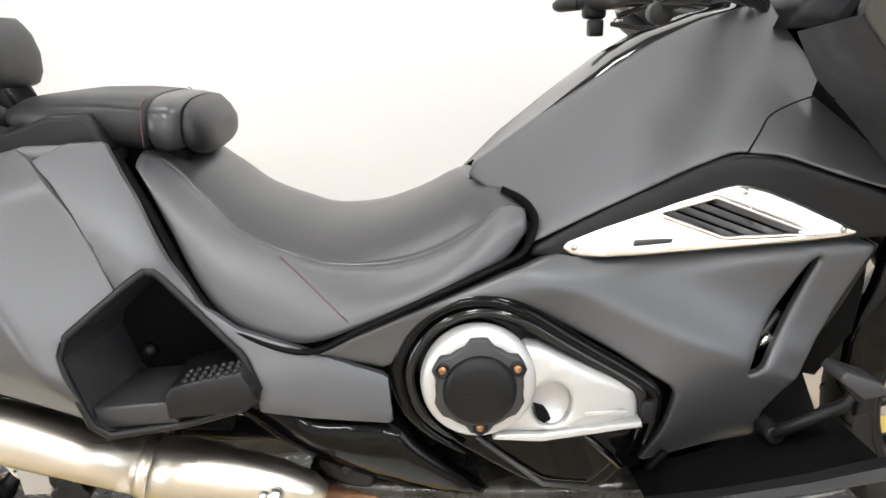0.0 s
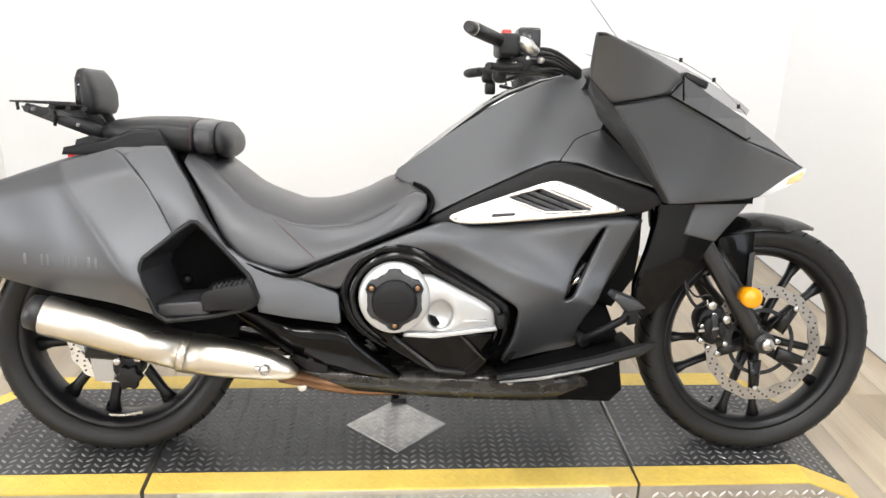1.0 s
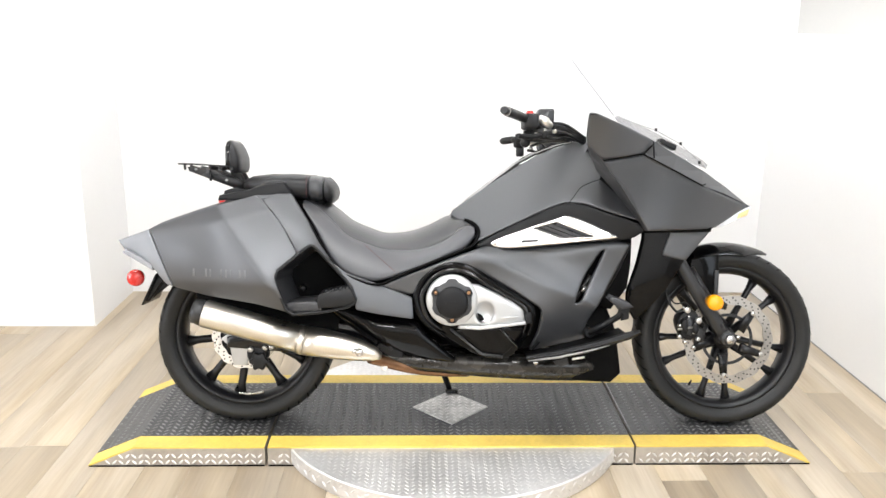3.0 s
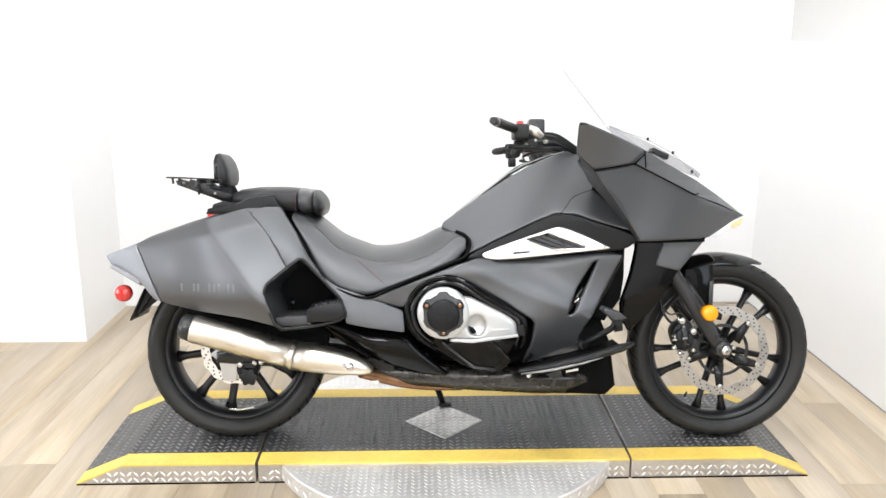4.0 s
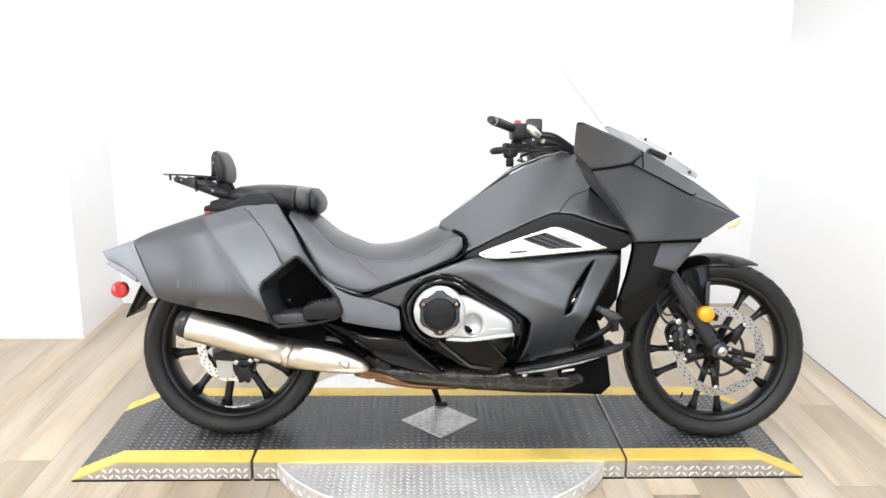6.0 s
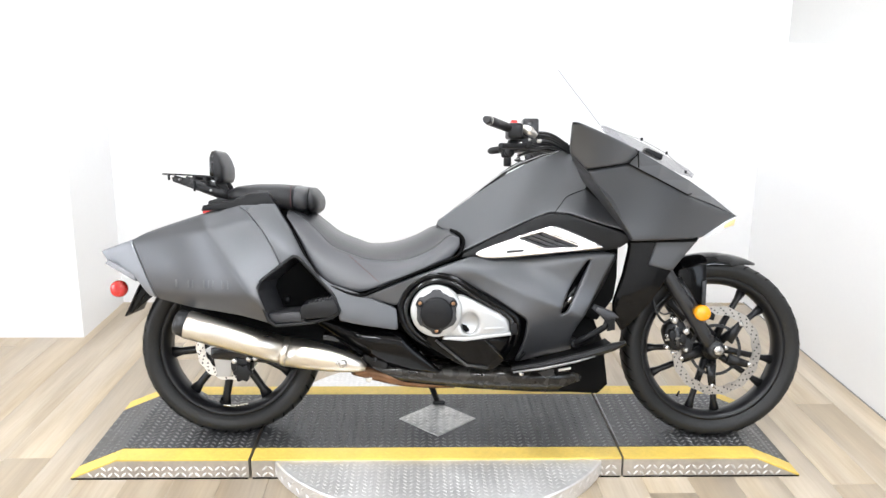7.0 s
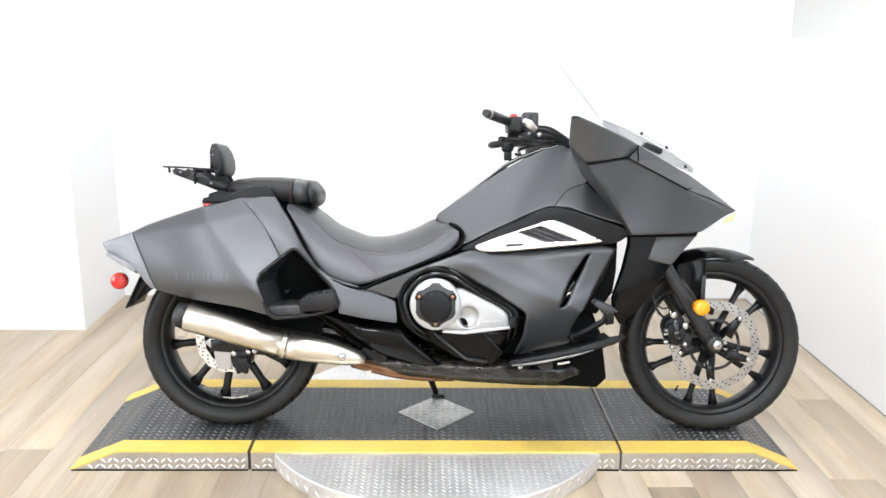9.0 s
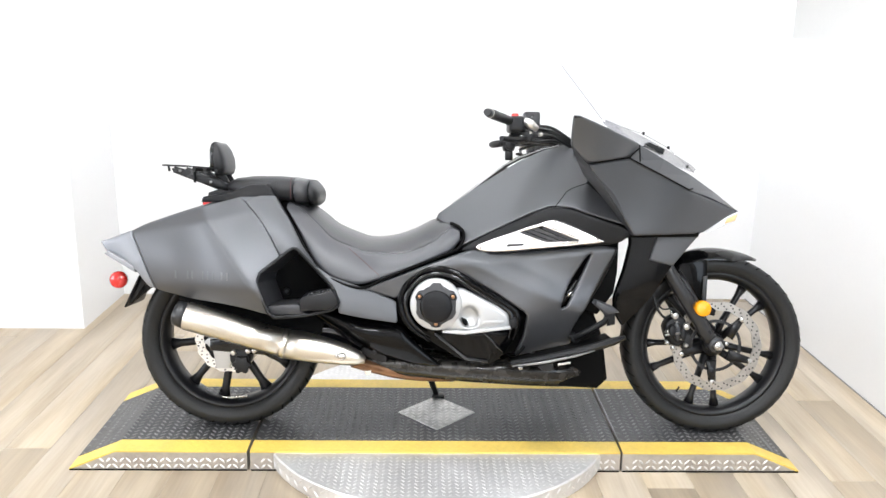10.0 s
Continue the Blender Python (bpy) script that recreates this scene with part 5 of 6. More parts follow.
    part("cap_boss", lathe_bm([(0, s * -0.358), (0.030, s * -0.3575), (0.044, s * -0.355), (0.0495, s * -0.351), (0.0515, s * -0.342), (0, s * -0.342)], (CX, 0, CZ - 0.004), 40, closed=False), "band", capob, "black centre of the cap")
    part("cap_mark", prism_bm([(CX - 0.024, CZ - 0.005), (CX + 0.024, CZ - 0.005), (CX + 0.024, CZ + 0.001), (CX - 0.024, CZ + 0.001)], s * -0.3584, s * -0.356, 0.0003), "band", capob, "faint raised lettering bar")
    for a in (28, 152, 270):
        px, pz = CX + 0.0575 * math.cos(radians(a)), CZ + 0.0575 * math.sin(radians(a))
        part("cap_socket", lathe_bm([(0.0065, s * -0.345), (0.010, s * -0.345), (0.0105, s * -0.350), (0.0065, s * -0.349)], (px, 0, pz), 20), "band", capob)
        part("cap_screw", cyl_bm((px, pz), 0.0062, s * -0.350, s * -0.342, 10), "brass", capob, "small bronze screw")
    # lower panels inside the teardrop
    part("lower_cover", skin_bm([(-0.02, 0.36), (0.02, 0.383), (0.12, 0.384), (0.23, 0.380), (0.195, 0.325), (0.155, 0.284), (0.085, 0.291)], [(-0.02, 0.36, -0.292), (0.12, 0.384, -0.300), (0.23, 0.38, -0.292), (0.085, 0.291, -0.288), (0.155, 0.284, -0.288)], 0.02, 0.008, 0.016, 1, side=s, cut=0.08), "shield", ec, "smoky black lower engine panel")
    part("cover_rib", tube_bm([(0.130, s * -0.301, 0.383), (0.195, s * -0.297, 0.318)], 0.005, 8), "gloss", ec)
    part("cover_rib", tube_bm([(-0.015, s * -0.296, 0.372), (0.082, s * -0.294, 0.292), (0.150, s * -0.292, 0.283)], 0.004, 8), "cap", ec)

# --- gloss black lower body and belly ---
LOW = [(-0.430, 0.432), (-0.395, 0.440), (-0.36, 0.437), (-0.24, 0.414), (-0.120, 0.390), (-0.090, 0.345), (-0.02, 0.283), (0.02, 0.250), (-0.09, 0.243), (-0.20, 0.268), (-0.30, 0.335), (-0.38, 0.39)]
LOW_Y = [(-0.43, 0.432, -0.195), (-0.36, 0.437, -0.210), (-0.24, 0.414, -0.222), (-0.120, 0.39, -0.248), (-0.26, 0.38, -0.246), (-0.02, 0.283, -0.245), (-0.2, 0.268, -0.19), (-0.30, 0.335, -0.205), (-0.2, 0.36, -0.248)]
panel("lower_fairing", LOW, LOW_Y, "shield", "gloss black lower side fairing", rounds=1, cut=0.2, edge=0.022, grid=0.012)
for s in (1, -1):
    part("frame_bracket", prism_bm([(-0.25, 0.295), (-0.235, 0.325), (-0.205, 0.332), (-0.17, 0.30), (-0.16, 0.262), (-0.20, 0.262)], s * -0.215, s * -0.19, 0.006, 1), "plastic", bike)
    part("bracket_bolt", cyl_bm((-0.205, 0.298), 0.008, s * -0.222, s * -0.21, 12), "plastic", bike)
bm = bmesh.new()
rings = []
for x, zb, zt, hw in ((-0.265, 0.262, 0.276, 0.20), (-0.20, 0.238, 0.272, 0.205), (-0.10, 0.216, 0.270, 0.21), (0.10, 0.198, 0.264, 0.212), (0.30, 0.184, 0.255, 0.20), (0.40, 0.178, 0.25, 0.18), (0.46, 0.180, 0.25, 0.168)):
    rings.append([(x, -hw, zt), (x, -hw - 0.012, (zt + zb) / 2 + 0.012), (x, -hw + 0.015, zb), (x, 0, zb - 0.006), (x, hw - 0.015, zb), (x, hw + 0.012, (zt + zb) / 2 + 0.012), (x, hw, zt)])
loft(bm, rings)
bmesh.ops.recalc_face_normals(bm, faces=bm.faces[:])
part("belly_pan", bm, "belly", bike, "dark scuffed belly pan under the engine")
CHIN = [(0.345, 0.245), (0.388, 0.178), (0.518, 0.172), (0.550, 0.203), (0.532, 0.342), (0.50, 0.42), (0.45, 0.45), (0.40, 0.42), (0.37, 0.33)]
chin = part("chin_fairing", prism_bm(CHIN, -0.175, 0.175, 0.015), "dark", bike, "dark matte chin fairing behind the front wheel")
part("chin_vent", prism_bm([(0.365, 0.243), (0.365, 0.266), (0.438, 0.278), (0.44, 0.257)], -0.184, -0.17, 0.004), "dark", chin, "black slotted vent")
# bright strip modelled in place of a highlight inside the vent
part("vent_glint", prism_bm([(0.385, 0.250), (0.385, 0.258), (0.425, 0.264), (0.426, 0.257)], -0.186, -0.175, 0.001), "disc", chin)
for s in (1, -1):
    fbd = part("footboard", tube_bm([(0.219, s * -0.322, 0.288), (0.311, s * -0.345, 0.307), (0.426, s * -0.37, 0.339), (0.515, s * -0.388, 0.369), (0.550, s * -0.396, 0.384)], [0.007, 0.0095, 0.0105, 0.0115, 0.006], 6, flat=2.2), "plastic", bike, "black footboard with a scuffed edge", False)
    part("scuffed_edge", tube_bm([(0.222, s * -0.336, 0.281), (0.311, s * -0.360, 0.298), (0.40, s * -0.381, 0.322), (0.46, s * -0.392, 0.342)], [0.003, 0.0045, 0.004, 0.002], 8), "worn", fbd, "scuffed bare metal edge")
    part("footboard_plate", prism_bm([(0.225, 0.280), (0.30, 0.294), (0.50, 0.350), (0.53, 0.362), (0.53, 0.350), (0.50, 0.338), (0.30, 0.282)], s * -0.345, s * -0.20, 0.003), "dark", fbd, "black footboard")
    part("board_stay", prism_bm([(0.28, 0.285), (0.35, 0.30), (0.36, 0.255), (0.33, 0.248)], s * -0.27, s * -0.245, 0.003), "fork", fbd)
    part("stay_bolt", cyl_bm((0.252, 0.266), 0.008, s * -0.29, s * -0.27, 12), "bolt", fbd)
part("brake_pedal", tube_bm([(0.425, -0.245, 0.352), (0.47, -0.262, 0.380), (0.512, -0.283, 0.412), (0.525, -0.29, 0.45)], [0.011, 0.011, 0.010, 0.008], 8), "plastic", bike, "dark steel brake pedal arm")
part("pedal_pad", prism_bm([(0.470, 0.470), (0.478, 0.482), (0.528, 0.464), (0.545, 0.448), (0.505, 0.440)], -0.335, -0.275, 0.004), "cap", bike, "worn grey brake pedal pad")
part("pedal_pivot", cyl_bm((0.428, 0.350), 0.014, -0.252, -0.18, 16), "plastic", bike)
part("pedal_lever", prism_bm([(0.497, 0.445), (0.52, 0.42), (0.515, 0.40), (0.54, 0.405), (0.54, 0.45)], -0.30, -0.287, 0.003), "plastic", bike)
# side stand on the far side
stand = part("side_stand", tube_bm([(-0.045, 0.145, 0.215), (-0.03, 0.17, 0.14), (0.0, 0.225, 0.052)], [0.013, 0.012, 0.010], 10), "plastic", bike, "black steel side stand")
part("stand_foot", box_bm((-0.015, 0.205, 0.040), (0.03, 0.25, 0.052), 0.004), "plastic", stand)

# --- exhaust ---
def tapered(name, stations, mat, parent, label, n=32):
    bm = bmesh.new()
    rings = []
    for x, y, z, rv, rh, tilt in stations:
        ring = []
        for k in range(n):
            q = 2 * math.pi * k / n
            u, v = rv * math.sin(q), rh * math.cos(q)
            ring.append((x - u * math.sin(tilt), y + v, z + u * math.cos(tilt)))
        rings.append(ring)
    loft(bm, rings)
    bmesh.ops.recalc_face_normals(bm, faces=bm.faces[:])
    for f in bm.faces:
        f.smooth = len(f.verts) == 4
    return part(name, bm, mat, parent, label)


A = -0.262
muf = tapered("exhaust_muffler", [(-0.79, -0.235, 0.4120, 0.043, 0.047, A), (-0.787, -0.235, 0.4112, 0.0445, 0.049, A), (-0.60, -0.243, 0.361, 0.0435, 0.049, A), (-0.488, -0.247, 0.3312, 0.0435, 0.049, A)], "steel", bike, "polished stainless steel exhaust muffler")
tapered("muffler_end_cap", [(-0.826, -0.235, 0.4215, 0.030, 0.034, A), (-0.822, -0.235, 0.4205, 0.038, 0.042, A), (-0.79, -0.235, 0.412, 0.0425, 0.0465, A)], "fork", muf, "dark grey muffler end cap")
tapered("outlet", [(-0.829, -0.235, 0.4222, 0.016, 0.016, A), (-0.824, -0.235, 0.421, 0.018, 0.018, A)], "dark", muf, "black exhaust outlet")
tapered("clamp_band", [(-0.492, -0.247, 0.3323, 0.046, 0.0515, A), (-0.478, -0.248, 0.3286, 0.047, 0.0525, A), (-0.474, -0.248, 0.3275, 0.046, 0.0515, A)], "steel", muf, "stainless clamp band")
shield = tapered("heat_shield", [(-0.474, -0.248, 0.3265, 0.046, 0.050, A), (-0.43, -0.249, 0.322, 0.047, 0.048, A), (-0.36, -0.250, 0.309, 0.042, 0.044, A), (-0.30, -0.249, 0.296, 0.034, 0.038, A), (-0.255, -0.247, 0.285, 0.023, 0.030, A), (-0.232, -0.245, 0.277, 0.010, 0.016, A)], "steel", muf, "polished tapered heat shield")
part("shield_bolt", lathe_bm([(0, -0.300), (0.010, -0.299), (0.012, -0.292), (0.013, -0.280), (0, -0.28)], (-0.300, 0, 0.298), 16, closed=False), "bolt", shield)
part("shield_bolt", lathe_bm([(0, -0.302), (0.006, -0.301), (0.008, -0.292), (0, -0.28)], (-0.315, 0, 0.302), 12, closed=False), "bolt", shield)
part("header_pipe", tube_bm(smooth_path([(-0.27, -0.235, 0.270), (-0.20, -0.20, 0.243), (-0.13, -0.175, 0.222), (-0.05, -0.15, 0.208), (0.05, -0.12, 0.200)], 5), 0.019, 14), "copper", bike, "heat-tinted exhaust header pipe")
part("pipe_clamp", cyl_bm((-0.225, 0.236), 0.011, -0.225, -0.19, 16), "disc", bike, "dull steel pipe clamp")

# --- swingarm, rear caliper ---
for s in (1, -1):
    part("swingarm", prism_bm([(-0.74, 0.32), (-0.74, 0.285), (-0.55, 0.27), (-0.25, 0.29), (-0.22, 0.36), (-0.40, 0.37)], s * -0.155, s * -0.122, 0.008), "gloss", bike, "gloss black swingarm")
rc = part("rear_caliper", prism_bm([(-0.665, 0.30), (-0.62, 0.295), (-0.605, 0.255), (-0.63, 0.222), (-0.66, 0.228), (-0.68, 0.26)], -0.155, -0.09, 0.007, 1), "plastic", bike, "black rear brake caliper")
for cx, cz in ((-0.615, 0.286), (-0.63, 0.235), (-0.662, 0.28), (-0.595, 0.288)):
    part("caliper_bolt", cyl_bm((cx, cz), 0.0085, -0.165, -0.15, 12), "bolt", rc)
part("axle_plate", prism_bm([(-0.765, 0.310), (-0.73, 0.335), (-0.66, 0.325), (-0.665, 0.285), (-0.680, 0.223), (-0.724, 0.223), (-0.735, 0.285)], -0.135, -0.122, 0.004), "silver", bike, "bright cast axle plate")

nut = []
for k in range(60):
    q = 2 * math.pi * k / 60
    rr = 0.027 + 0.004 * math.cos(6 * q)
    nut.append((-0.634 + rr * math.cos(q), 0.243 + rr * math.sin(q)))
part("caliper_knob", prism_bm(nut, -0.175, -0.15, 0.003), "plastic", rc, "black lobed caliper housing")

# --- front fairing ---
FM = [(0.411, 0.890), (0.541, 0.911), (0.641, 0.868), (0.744, 0.821), (0.939, 0.757), (0.813, 0.687), (0.574, 0.684), (0.554, 0.716), (0.479, 0.811)]
FM_Y = [(0.411, 0.894, -0.484), (0.541, 0.916, -0.420), (0.744, 0.826, -0.330), (0.939, 0.756, -0.210), (0.813, 0.686, -0.260), (0.574, 0.684, -0.368), (0.554, 0.716, -0.375)]
fm = panel("front_fairing", FM, FM_Y, "paint", "matte graphite faceted front fairing", rounds=1, cut=0.05, edge=0.006)
FF = [(0.349, 1.020), (0.368, 1.020), (0.570, 0.955), (0.573, 0.941), (0.541, 0.915), (0.408, 0.894), (0.356, 0.941)]
FF_Y = [(0.350, 1.019, -0.580), (0.570, 0.954, -0.410), (0.541, 0.919, -0.420), (0.408, 0.898, -0.484), (0.356, 0.941, -0.510)]
ff = panel("fairing_wing", FF, FF_Y, "paint", "matte graphite upper fairing wing", rounds=1, cut=0.08, edge=0.006)
for s in (1, -1):
    host = fm[0 if s > 0 else 1]
    # inner return from the fairing's rear edge to the tank cover
    outer = [(0.356, -0.505, 0.940), (0.408, -0.478, 0.892), (0.483, -0.428, 0.808), (0.556, -0.370, 0.716), (0.576, -0.362, 0.684)]
    inner = [(0.420, -0.22, 0.925), (0.440, -0.245, 0.865), (0.486, -0.265, 0.809), (0.562, -0.300, 0.710), (0.582, -0.295, 0.682)]
    bm = bmesh.new()
    loft(bm, [[(a[0], s * a[1], a[2]), (b[0], s * b[1], b[2]), (b[0] + 0.02, s * b[1], b[2]), (a[0] + 0.02, s * (a[1] + 0.02), a[2])] for a, b in zip(outer, inner)])
    for f in bm.faces:
        f.smooth = False
    bmesh.ops.recalc_face_normals(bm, faces=bm.faces[:])
    part("fairing_return", bm, "cap", host, "dark inner return of the fairing")
    # wing inner face
    bm = bmesh.new()
    o2 = [(0.350, -0.576, 1.019), (0.368, -0.570, 1.019), (0.570, -0.406, 0.954)]
    i2 = [(0.40, -0.36, 0.935), (0.45, -0.34, 0.945), (0.570, -0.32, 0.925)]
    loft(bm, [[(a[0], s * a[1], a[2]), (b[0], s * b[1], b[2]), (b[0], s * (b[1] - 0.03), b[2]), (a[0], s * (a[1] - 0.002), a[2] - 0.004)] for a, b in zip(o2, i2)])
    bmesh.ops.recalc_face_normals(bm, faces=bm.faces[:])
    part("wing_lining", bm, "band", ff[0 if s > 0 else 1], "dark wing lining")
    # upper deck facets
    for rows, mat, nm, lab in (
        ([[(0.544, -0.418, 0.910), (0.573, -0.400, 0.953)], [(0.641, -0.373, 0.868), (0.667, -0.33, 0.912)], [(0.745, -0.328, 0.822), (0.771, -0.26, 0.867)]], "paint", "fairing_brow", "matte graphite brow above the headlight"),
        ([[(0.745, -0.328, 0.822), (0.771, -0.26, 0.867)], [(0.838, -0.268, 0.796), (0.857, -0.22, 0.817)], [(0.940, -0.208, 0.757), (0.944, -0.18, 0.760)]], "paint", "fairing_beak", "matte graphite beak")):
        bm = bmesh.new()
        loft(bm, [[(a[0], s * a[1], a[2]), (b[0], s * b[1], b[2]), (b[0], s * b[1], b[2] - 0.02), (a[0] - 0.005, s * (a[1] + 0.02), a[2] - 0.02)] for a, b in rows])
        for f in bm.faces:
            f.smooth = False
        bmesh.ops.recalc_face_normals(bm, faces=bm.faces[:])
        part(nm, bm, mat, host, lab)
    part("panel_gap", tube_bm([(0.410, s * -0.487, 0.893), (0.541, s * -0.423, 0.914), (0.572, s * -0.413, 0.943)], 0.0022, 6), "dark", host)
    part("panel_gap", tube_bm([(0.542, s * -0.423, 0.911), (0.642, s * -0.378, 0.868), (0.745, s * -0.332, 0.822), (0.762, s * -0.312, 0.826)], 0.0024, 6), "dark", host)
    part("panel_gap", tube_bm([(0.573, s * -0.405, 0.952), (0.575, s * -0.408, 0.902)], 0.002, 6), "dark", host)
    # indicator in the nose
    BL = [(0.811, 0.686), (0.854, 0.716), (0.941, 0.756), (0.929, 0.726), (0.848, 0.689)]
    part("indicator_lens", prism_bm(BL, s * -0.228, s * -0.18, 0.004), "clear", host, "clear front indicator lens")
    part("indicator_bulb", prism_bm([(0.894, 0.716), (0.898, 0.732), (0.935, 0.750), (0.927, 0.727)], s * -0.231, s * -0.19, 0.003), "bulb", host, "pale amber indicator bulb")
part("nose_panel", prism_bm([(0.70, 0.69), (0.80, 0.688), (0.915, 0.735), (0.938, 0.757), (0.78, 0.860), (0.60, 0.940), (0.55, 0.91), (0.60, 0.70)], -0.175, 0.175, 0.012), "paint", bike, "matte graphite nose between the fairing halves")
part("headlight", prism_bm([(0.84, 0.775), (0.895, 0.752), (0.905, 0.735), (0.86, 0.72)], -0.12, 0.12, 0.006), "clear", bike, "clear headlight lens in the nose")
part("dash", prism_bm([(0.43, 0.93), (0.47, 0.985), (0.56, 0.985), (0.60, 0.93)], -0.16, 0.16, 0.015), "band", bike, "black instrument cowl")
part("fairing_floor", prism_bm([(0.58, 0.705), (0.80, 0.698), (0.80, 0.676), (0.592, 0.672)], -0.27, 0.27, 0.004), "dark", bike, "dark fairing underside")
part("fairing_core", prism_bm([(0.46, 0.84), (0.52, 0.93), (0.60, 0.92), (0.76, 0.80), (0.76, 0.70), (0.60, 0.70), (0.56, 0.74)], -0.29, 0.29, 0.02), "dark", bike, "dark fairing core")

# gloss black leg shield under the fairing
US = [(0.598, 0.700), (0.826, 0.700), (0.812, 0.672), (0.736, 0.577), (0.684, 0.485), (0.640, 0.428), (0.592, 0.378), (0.561, 0.425), (0.558, 0.477), (0.586, 0.565), (0.604, 0.652)]
US_Y = [(0.600, 0.69, -0.195), (0.815, 0.68, -0.225), (0.735, 0.577, -0.212), (0.592, 0.38, -0.17), (0.558, 0.477, -0.190), (0.59, 0.565, -0.196), (0.66, 0.56, -0.208)]
us = panel("leg_shield", US, US_Y, "shield", "gloss black leg shield beneath the fairing", rounds=1, cut=0.08, edge=0.007, both=False)
US_LEFT = [(0.700, 0.690), (0.806, 0.680), (0.770, 0.630), (0.742, 0.577), (0.735, 0.540), (0.712, 0.560)]
us.append(part("leg_shield", skin_bm(US_LEFT, US_Y, edge=0.007, rounds=1, cut=0.08, side=-1), "shield", bike, "gloss black leg shield beneath the fairing"))
for s in (1, -1):
    part("shield_facet", skin_bm([(0.664, 0.598), (0.690, 0.688), (0.818, 0.686), (0.738, 0.580)], US_Y, 0.008, 0.004, 0.02, 0, side=s, off=-0.006), "paint", us[0 if s > 0 else 1], "matte graphite facet") if s > 0 else None
    part("cowl_edge", tube_bm(smooth_path([(0.549, s * -0.232, 0.637), (0.531, s * -0.228, 0.596), (0.504, s * -0.22, 0.534), (0.466, s * -0.205, 0.464)], 5), 0.011, 8), "band", bike)
    part("radiator_duct", prism_bm([(0.50, 0.66), (0.568, 0.655), (0.566, 0.56), (0.556, 0.49), (0.505, 0.42), (0.42, 0.44), (0.46, 0.54)], s * -0.165, s * -0.20, 0.006), "dark", bike)

# windscreen
bm = bmesh.new()
rings = []
for x, z, hw in ((0.395, 1.245, 0.16), (0.47, 1.150, 0.20), (0.535, 1.065, 0.225), (0.60, 1.010, 0.235), (0.68, 0.958, 0.225), (0.80, 0.892, 0.17)):
    bow = 0.045 * max(0.0, min(1.0, (x - 0.47) / 0.15))
    row = [(x - bow * u * u, hw * u, z - 0.4 * bow * u * u) for u in (-1, -0.75, -0.5, -0.25, 0, 0.25, 0.5, 0.75, 1)]
    rings.append(row + [(a - 0.002, b, c - 0.003) for a, b, c in row[::-1]])
loft(bm, rings)
bmesh.ops.recalc_face_normals(bm, faces=bm.faces[:])
screen = part("windscreen", bm, "glass_clear", bike, "clear swept-back windscreen")
screen.visible_shadow = False
part("screen_edge", tube_bm(smooth_path([(0.400, 0.0, 1.240), (0.43, 0.0, 1.20), (0.49, 0.0, 1.125), (0.545, 0.0, 1.055)], 4), 0.0012, 6), "edge", screen, "thin visible screen edge")
for s in (1, -1):
    for x, z in ((0.635, 0.999), (0.715, 0.956), (0.777, 0.897)):
        part("screen_bolt", tube_bm([(x, s * -0.205, z - 0.008), (x, s * -0.205, z + 0.002)], 0.0042, 8), "plastic", screen)
    part("screen_rim", tube_bm([(0.510, s * -0.205, 1.034), (0.56, s * -0.208, 1.018), (0.635, s * -0.205, 0.994), (0.715, s * -0.205, 0.951), (0.780, s * -0.205, 0.893), (0.80, s * -0.20, 0.874)], 0.0010, 6), "edge", screen, "grey rim of the screen")
    part("screen_bracket", prism_bm([(0.648, 0.958), (0.655, 0.970), (0.706, 0.948), (0.702, 0.932)], s * -0.20, s * -0.15, 0.003), "plastic", bike, "black windscreen bracket")
    s > 0 and part("screen_wing", skin_bm([(0.500, 1.030), (0.515, 1.042), (0.56, 1.024), (0.635, 0.993), (0.715, 0.951), (0.812, 0.890), (0.79, 0.872), (0.62, 0.945), (0.56, 0.972)], [(0.50, 1.03, -0.21), (0.81, 0.89, -0.19), (0.62, 0.945, -0.235), (0.56, 0.972, -0.24)], 0.003, 0.0015, 0.03, 1, side=s), "glass", screen, "clear side of the screen")

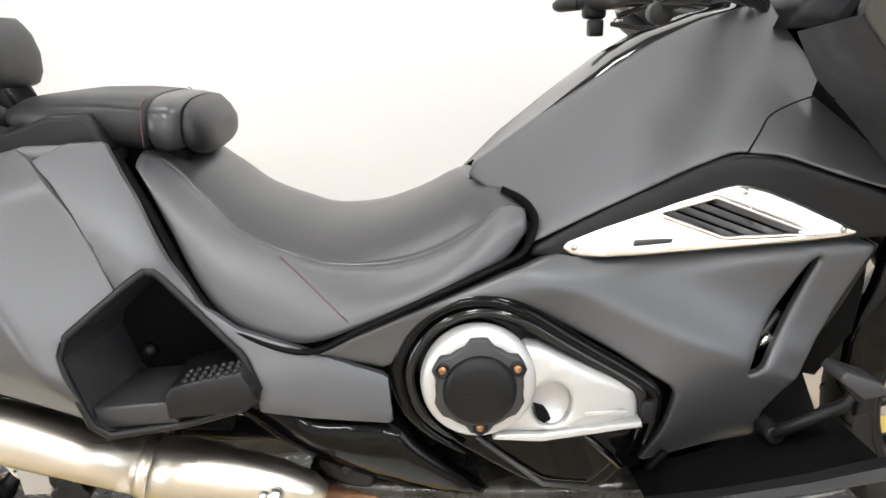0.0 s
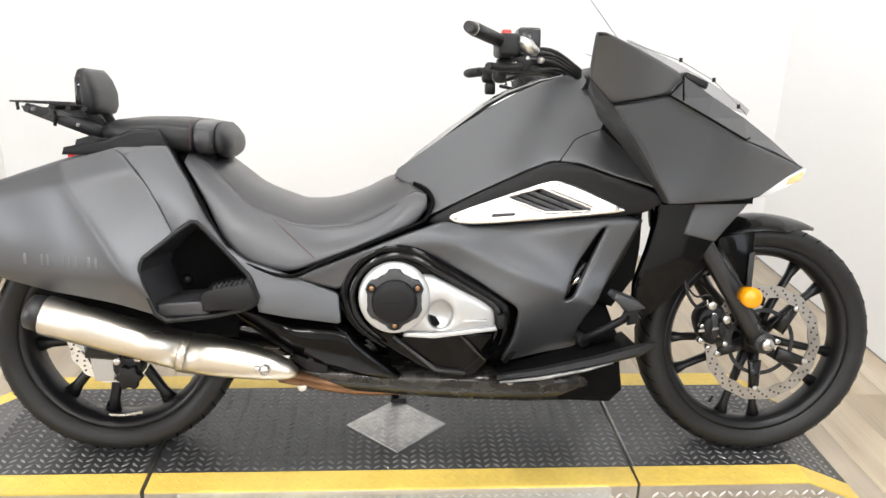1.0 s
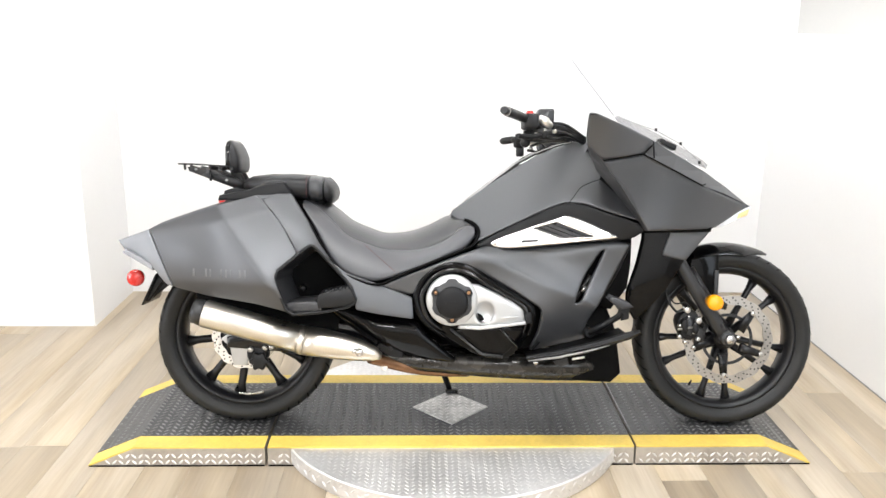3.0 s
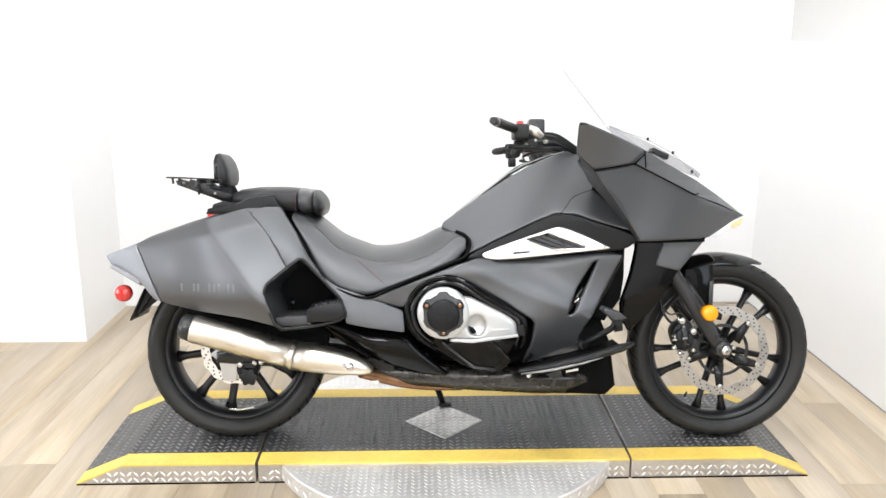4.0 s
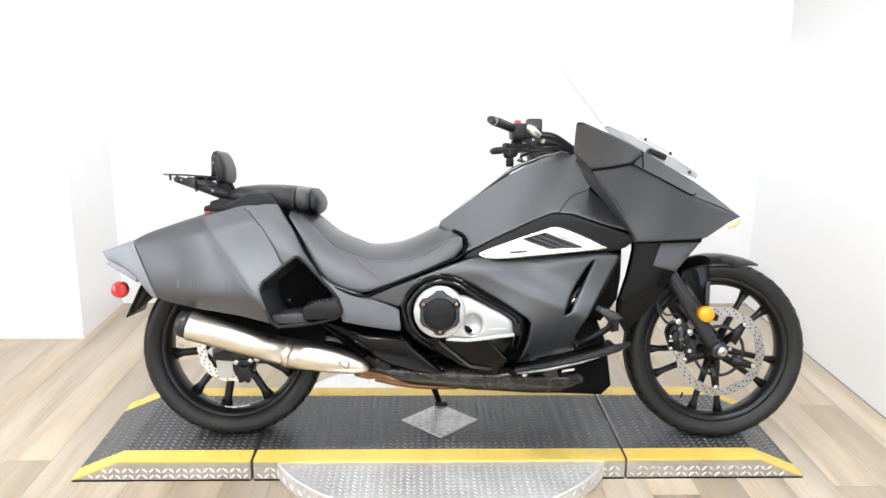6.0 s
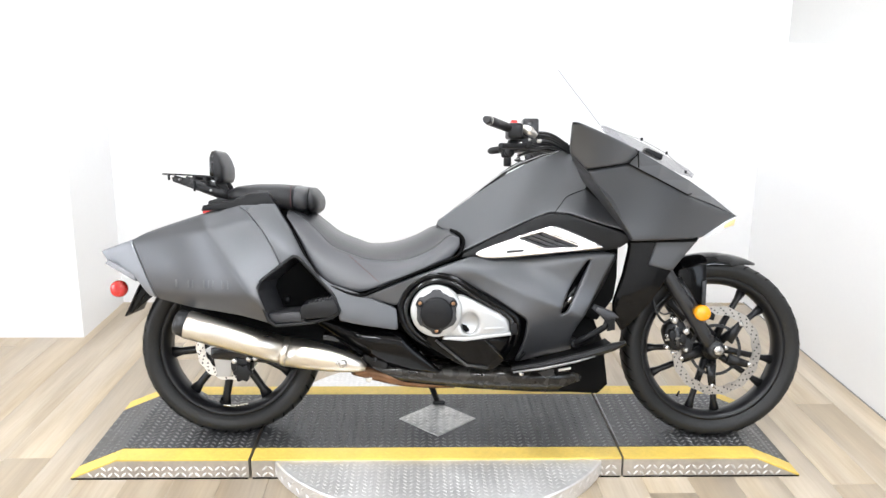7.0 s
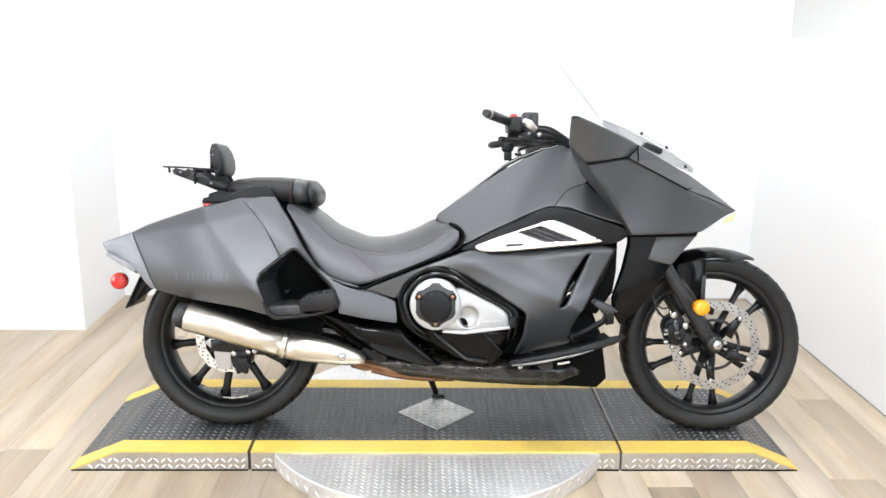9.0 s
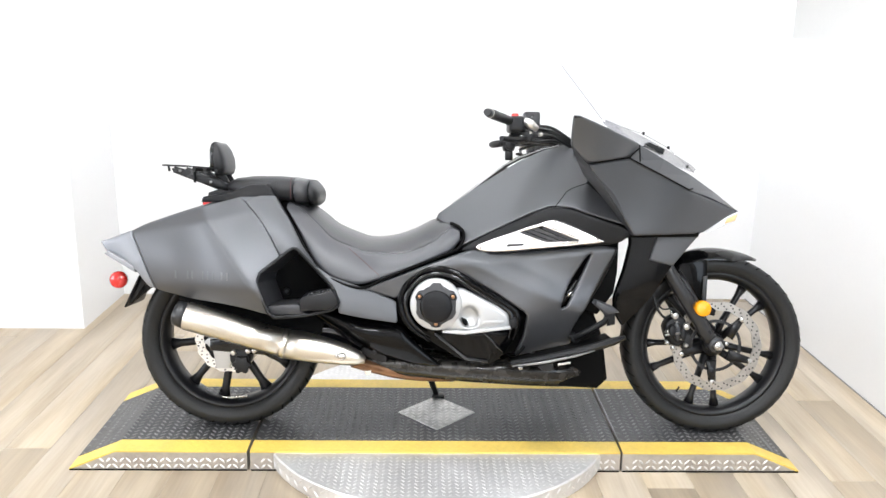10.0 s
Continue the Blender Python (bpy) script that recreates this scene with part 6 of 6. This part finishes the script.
# --- handlebar ---
for s in (1, -1):
    # the bars are turned a few degrees
    turn = 0.0 if s > 0 else 1.0
    end, mid_, inn_ = Vector((0.124 + 0.085 * turn, s * (-0.535 + 0.12 * turn), 1.026 - 0.042 * turn)), Vector((0.190 + 0.05 * turn, s * (-0.405 + 0.065 * turn), 1.016 - 0.03 * turn)), Vector((0.245 + 0.04 * turn, s * (-0.30 + 0.03 * turn), 0.998 - 0.015 * turn))
    dx, dz = 0.05 * turn, -0.03 * turn
    bar = part("handlebar", tube_bm(smooth_path([mid_, inn_, (0.30, s * -0.19, 0.990), (0.36, s * -0.10, 0.985), (0.42, s * -0.04, 0.975)], 5), 0.0125, 12), "plastic", bike, "black tubular handlebar")
    grip = part("grip", tube_bm([end, end.lerp(mid_, 0.08), mid_], [0.0125, 0.0138, 0.0135], 16), "rubber", bar, "ribbed black rubber grip")
    part("bar_end", tube_bm([end + (end - mid_) * 0.12, end], [0.010, 0.0128], 14), "fork", grip, "bar end weight")
    part("switch_housing", box_bm((0.192 + dx, min(s * (-0.41 + 0.06 * turn), s * -0.31), 0.985 + dz), (0.235 + dx, max(s * (-0.41 + 0.06 * turn), s * -0.31), 1.030 + dz), 0.008), "plastic", bar, "black switch housing")
    s > 0 and part("lever", tube_bm(smooth_path([(0.255 + dx, s * -0.29, 0.975 + dz), (0.245 + dx, s * -0.34, 0.968 + dz), (0.205 + dx, s * -0.40, 0.962 + dz), (0.165 + dx, s * -0.455, 0.962 + dz)], 5), [0.008] * 15 + [0.007], 8), "plastic", bar, "black control lever")
    part("master_cylinder", box_bm((0.248 + dx, min(s * -0.30, s * -0.24), 1.005 + dz), (0.296 + dx, max(s * -0.30, s * -0.24), 1.052 + dz), 0.006), "fork", bar, "dark grey fluid reservoir")
    part("cylinder_body", tube_bm([(0.244 + dx, s * -0.335, 1.022 + dz), (0.262 + dx, s * -0.33, 1.012 + dz), (0.284 + dx, s * -0.32, 0.998 + dz)], [0.010, 0.015, 0.009], 10), "disc", bar, "bright lever clamp")
    part("clamp_bolt", cyl_bm((0.252 + dx, 0.980 + dz), 0.008, s * -0.30, s * -0.28, 10), "bolt", bar)
    part("switch_stalk", box_bm((0.200 + dx, min(s * -0.335, s * -0.30), 0.952 + dz), (0.228 + dx, max(s * -0.335, s * -0.30), 0.985 + dz), 0.005), "plastic", bar)
    part("control_cable", tube_bm(smooth_path([(0.25 + dx, s * -0.28, 0.99 + dz), (0.30 + dx, s * -0.22, 1.005 + dz), (0.36 + dx, s * -0.15, 1.0 + dz), (0.42 + dx, s * -0.10, 0.97 + dz)], 5), 0.005, 8), "cable", bar)
    part("control_cable", tube_bm(smooth_path([(0.24 + dx, s * -0.29, 0.975 + dz), (0.29 + dx, s * -0.23, 0.965 + dz), (0.35 + dx, s * -0.15, 0.972 + dz), (0.41 + dx, s * -0.09, 0.965 + dz)], 5), 0.005, 8), "cable", bar)
for cx, cy, cz, rr in ((0.300, -0.285, 0.985, 0.007), (0.236, -0.335, 0.974, 0.006), (0.262, -0.33, 0.985, 0.006), (0.218, -0.34, 0.965, 0.005)):
    part("bar_screw", lathe_bm([(0, cy - 0.006), (rr, cy - 0.004), (rr, cy + 0.01), (0, cy + 0.01)], (cx, 0, cz), 14, closed=False), "bolt", bike, "bright handlebar screw")
part("bar_end_ring", tube_bm([(0.125, -0.533, 1.0258), (0.128, -0.527, 1.0255)], 0.0132, 16), "disc", bike, "thin bright ring on the grip end")
for k in range(4):
    part("control_cable", tube_bm(smooth_path([(0.27, -0.27 + 0.01 * k, 0.985 + 0.006 * k), (0.31, -0.21 + 0.012 * k, 0.988 + 0.009 * k), (0.36, -0.15, 0.985 + 0.008 * k), (0.43, -0.09, 0.955 + 0.006 * k)], 5), 0.0065, 8), "cable", bike, "black cable running to the headstock")
part("lever_perch", prism_bm([(0.225, 0.985), (0.262, 0.992), (0.275, 0.975), (0.262, 0.958), (0.232, 0.962)], -0.335, -0.30, 0.004), "plastic", bike, "black lever perch")
part("stalk_knob", lathe_bm([(0, -0.335), (0.013, -0.333), (0.015, -0.325), (0.013, -0.30), (0, -0.30)], (0.205, 0, 0.948), 18, closed=False), "plastic", bike, "round black switch knob")
part("kill_switch", box_bm((0.203, -0.375, 1.028), (0.222, -0.345, 1.040), 0.003), "red", bike, "red kill switch")

# ---- floor planks ----
def planks():
    rnd = random.Random(4)
    W, L = 0.152, 1.83
    bm = box_bm((-W / 2 + 0.0004, -L / 2 + 0.0003, -0.004), (W / 2 - 0.0004, L / 2 - 0.0003, 0.0), 0.0006, 1)
    me = bpy.data.meshes.new("plank")
    bm.to_mesh(me)
    bm.free()
    me.materials.append(M["wood"])
    x = -4.2 + W / 2
    while x < 1.70:
        y = -6.0 + L / 2 - rnd.random() * L
        while y - L / 2 < 1.6:
            a, b = max(y - L / 2, -6.0), min(y + L / 2, 1.6)
            if b - a > 0.05:
                ob = new("plank", me)
                ob.parent = floor
                ob.location, ob.scale = (x, (a + b) / 2, FLOOR), (1, (b - a) / L, 1)
            y += L
        x += W


planks()
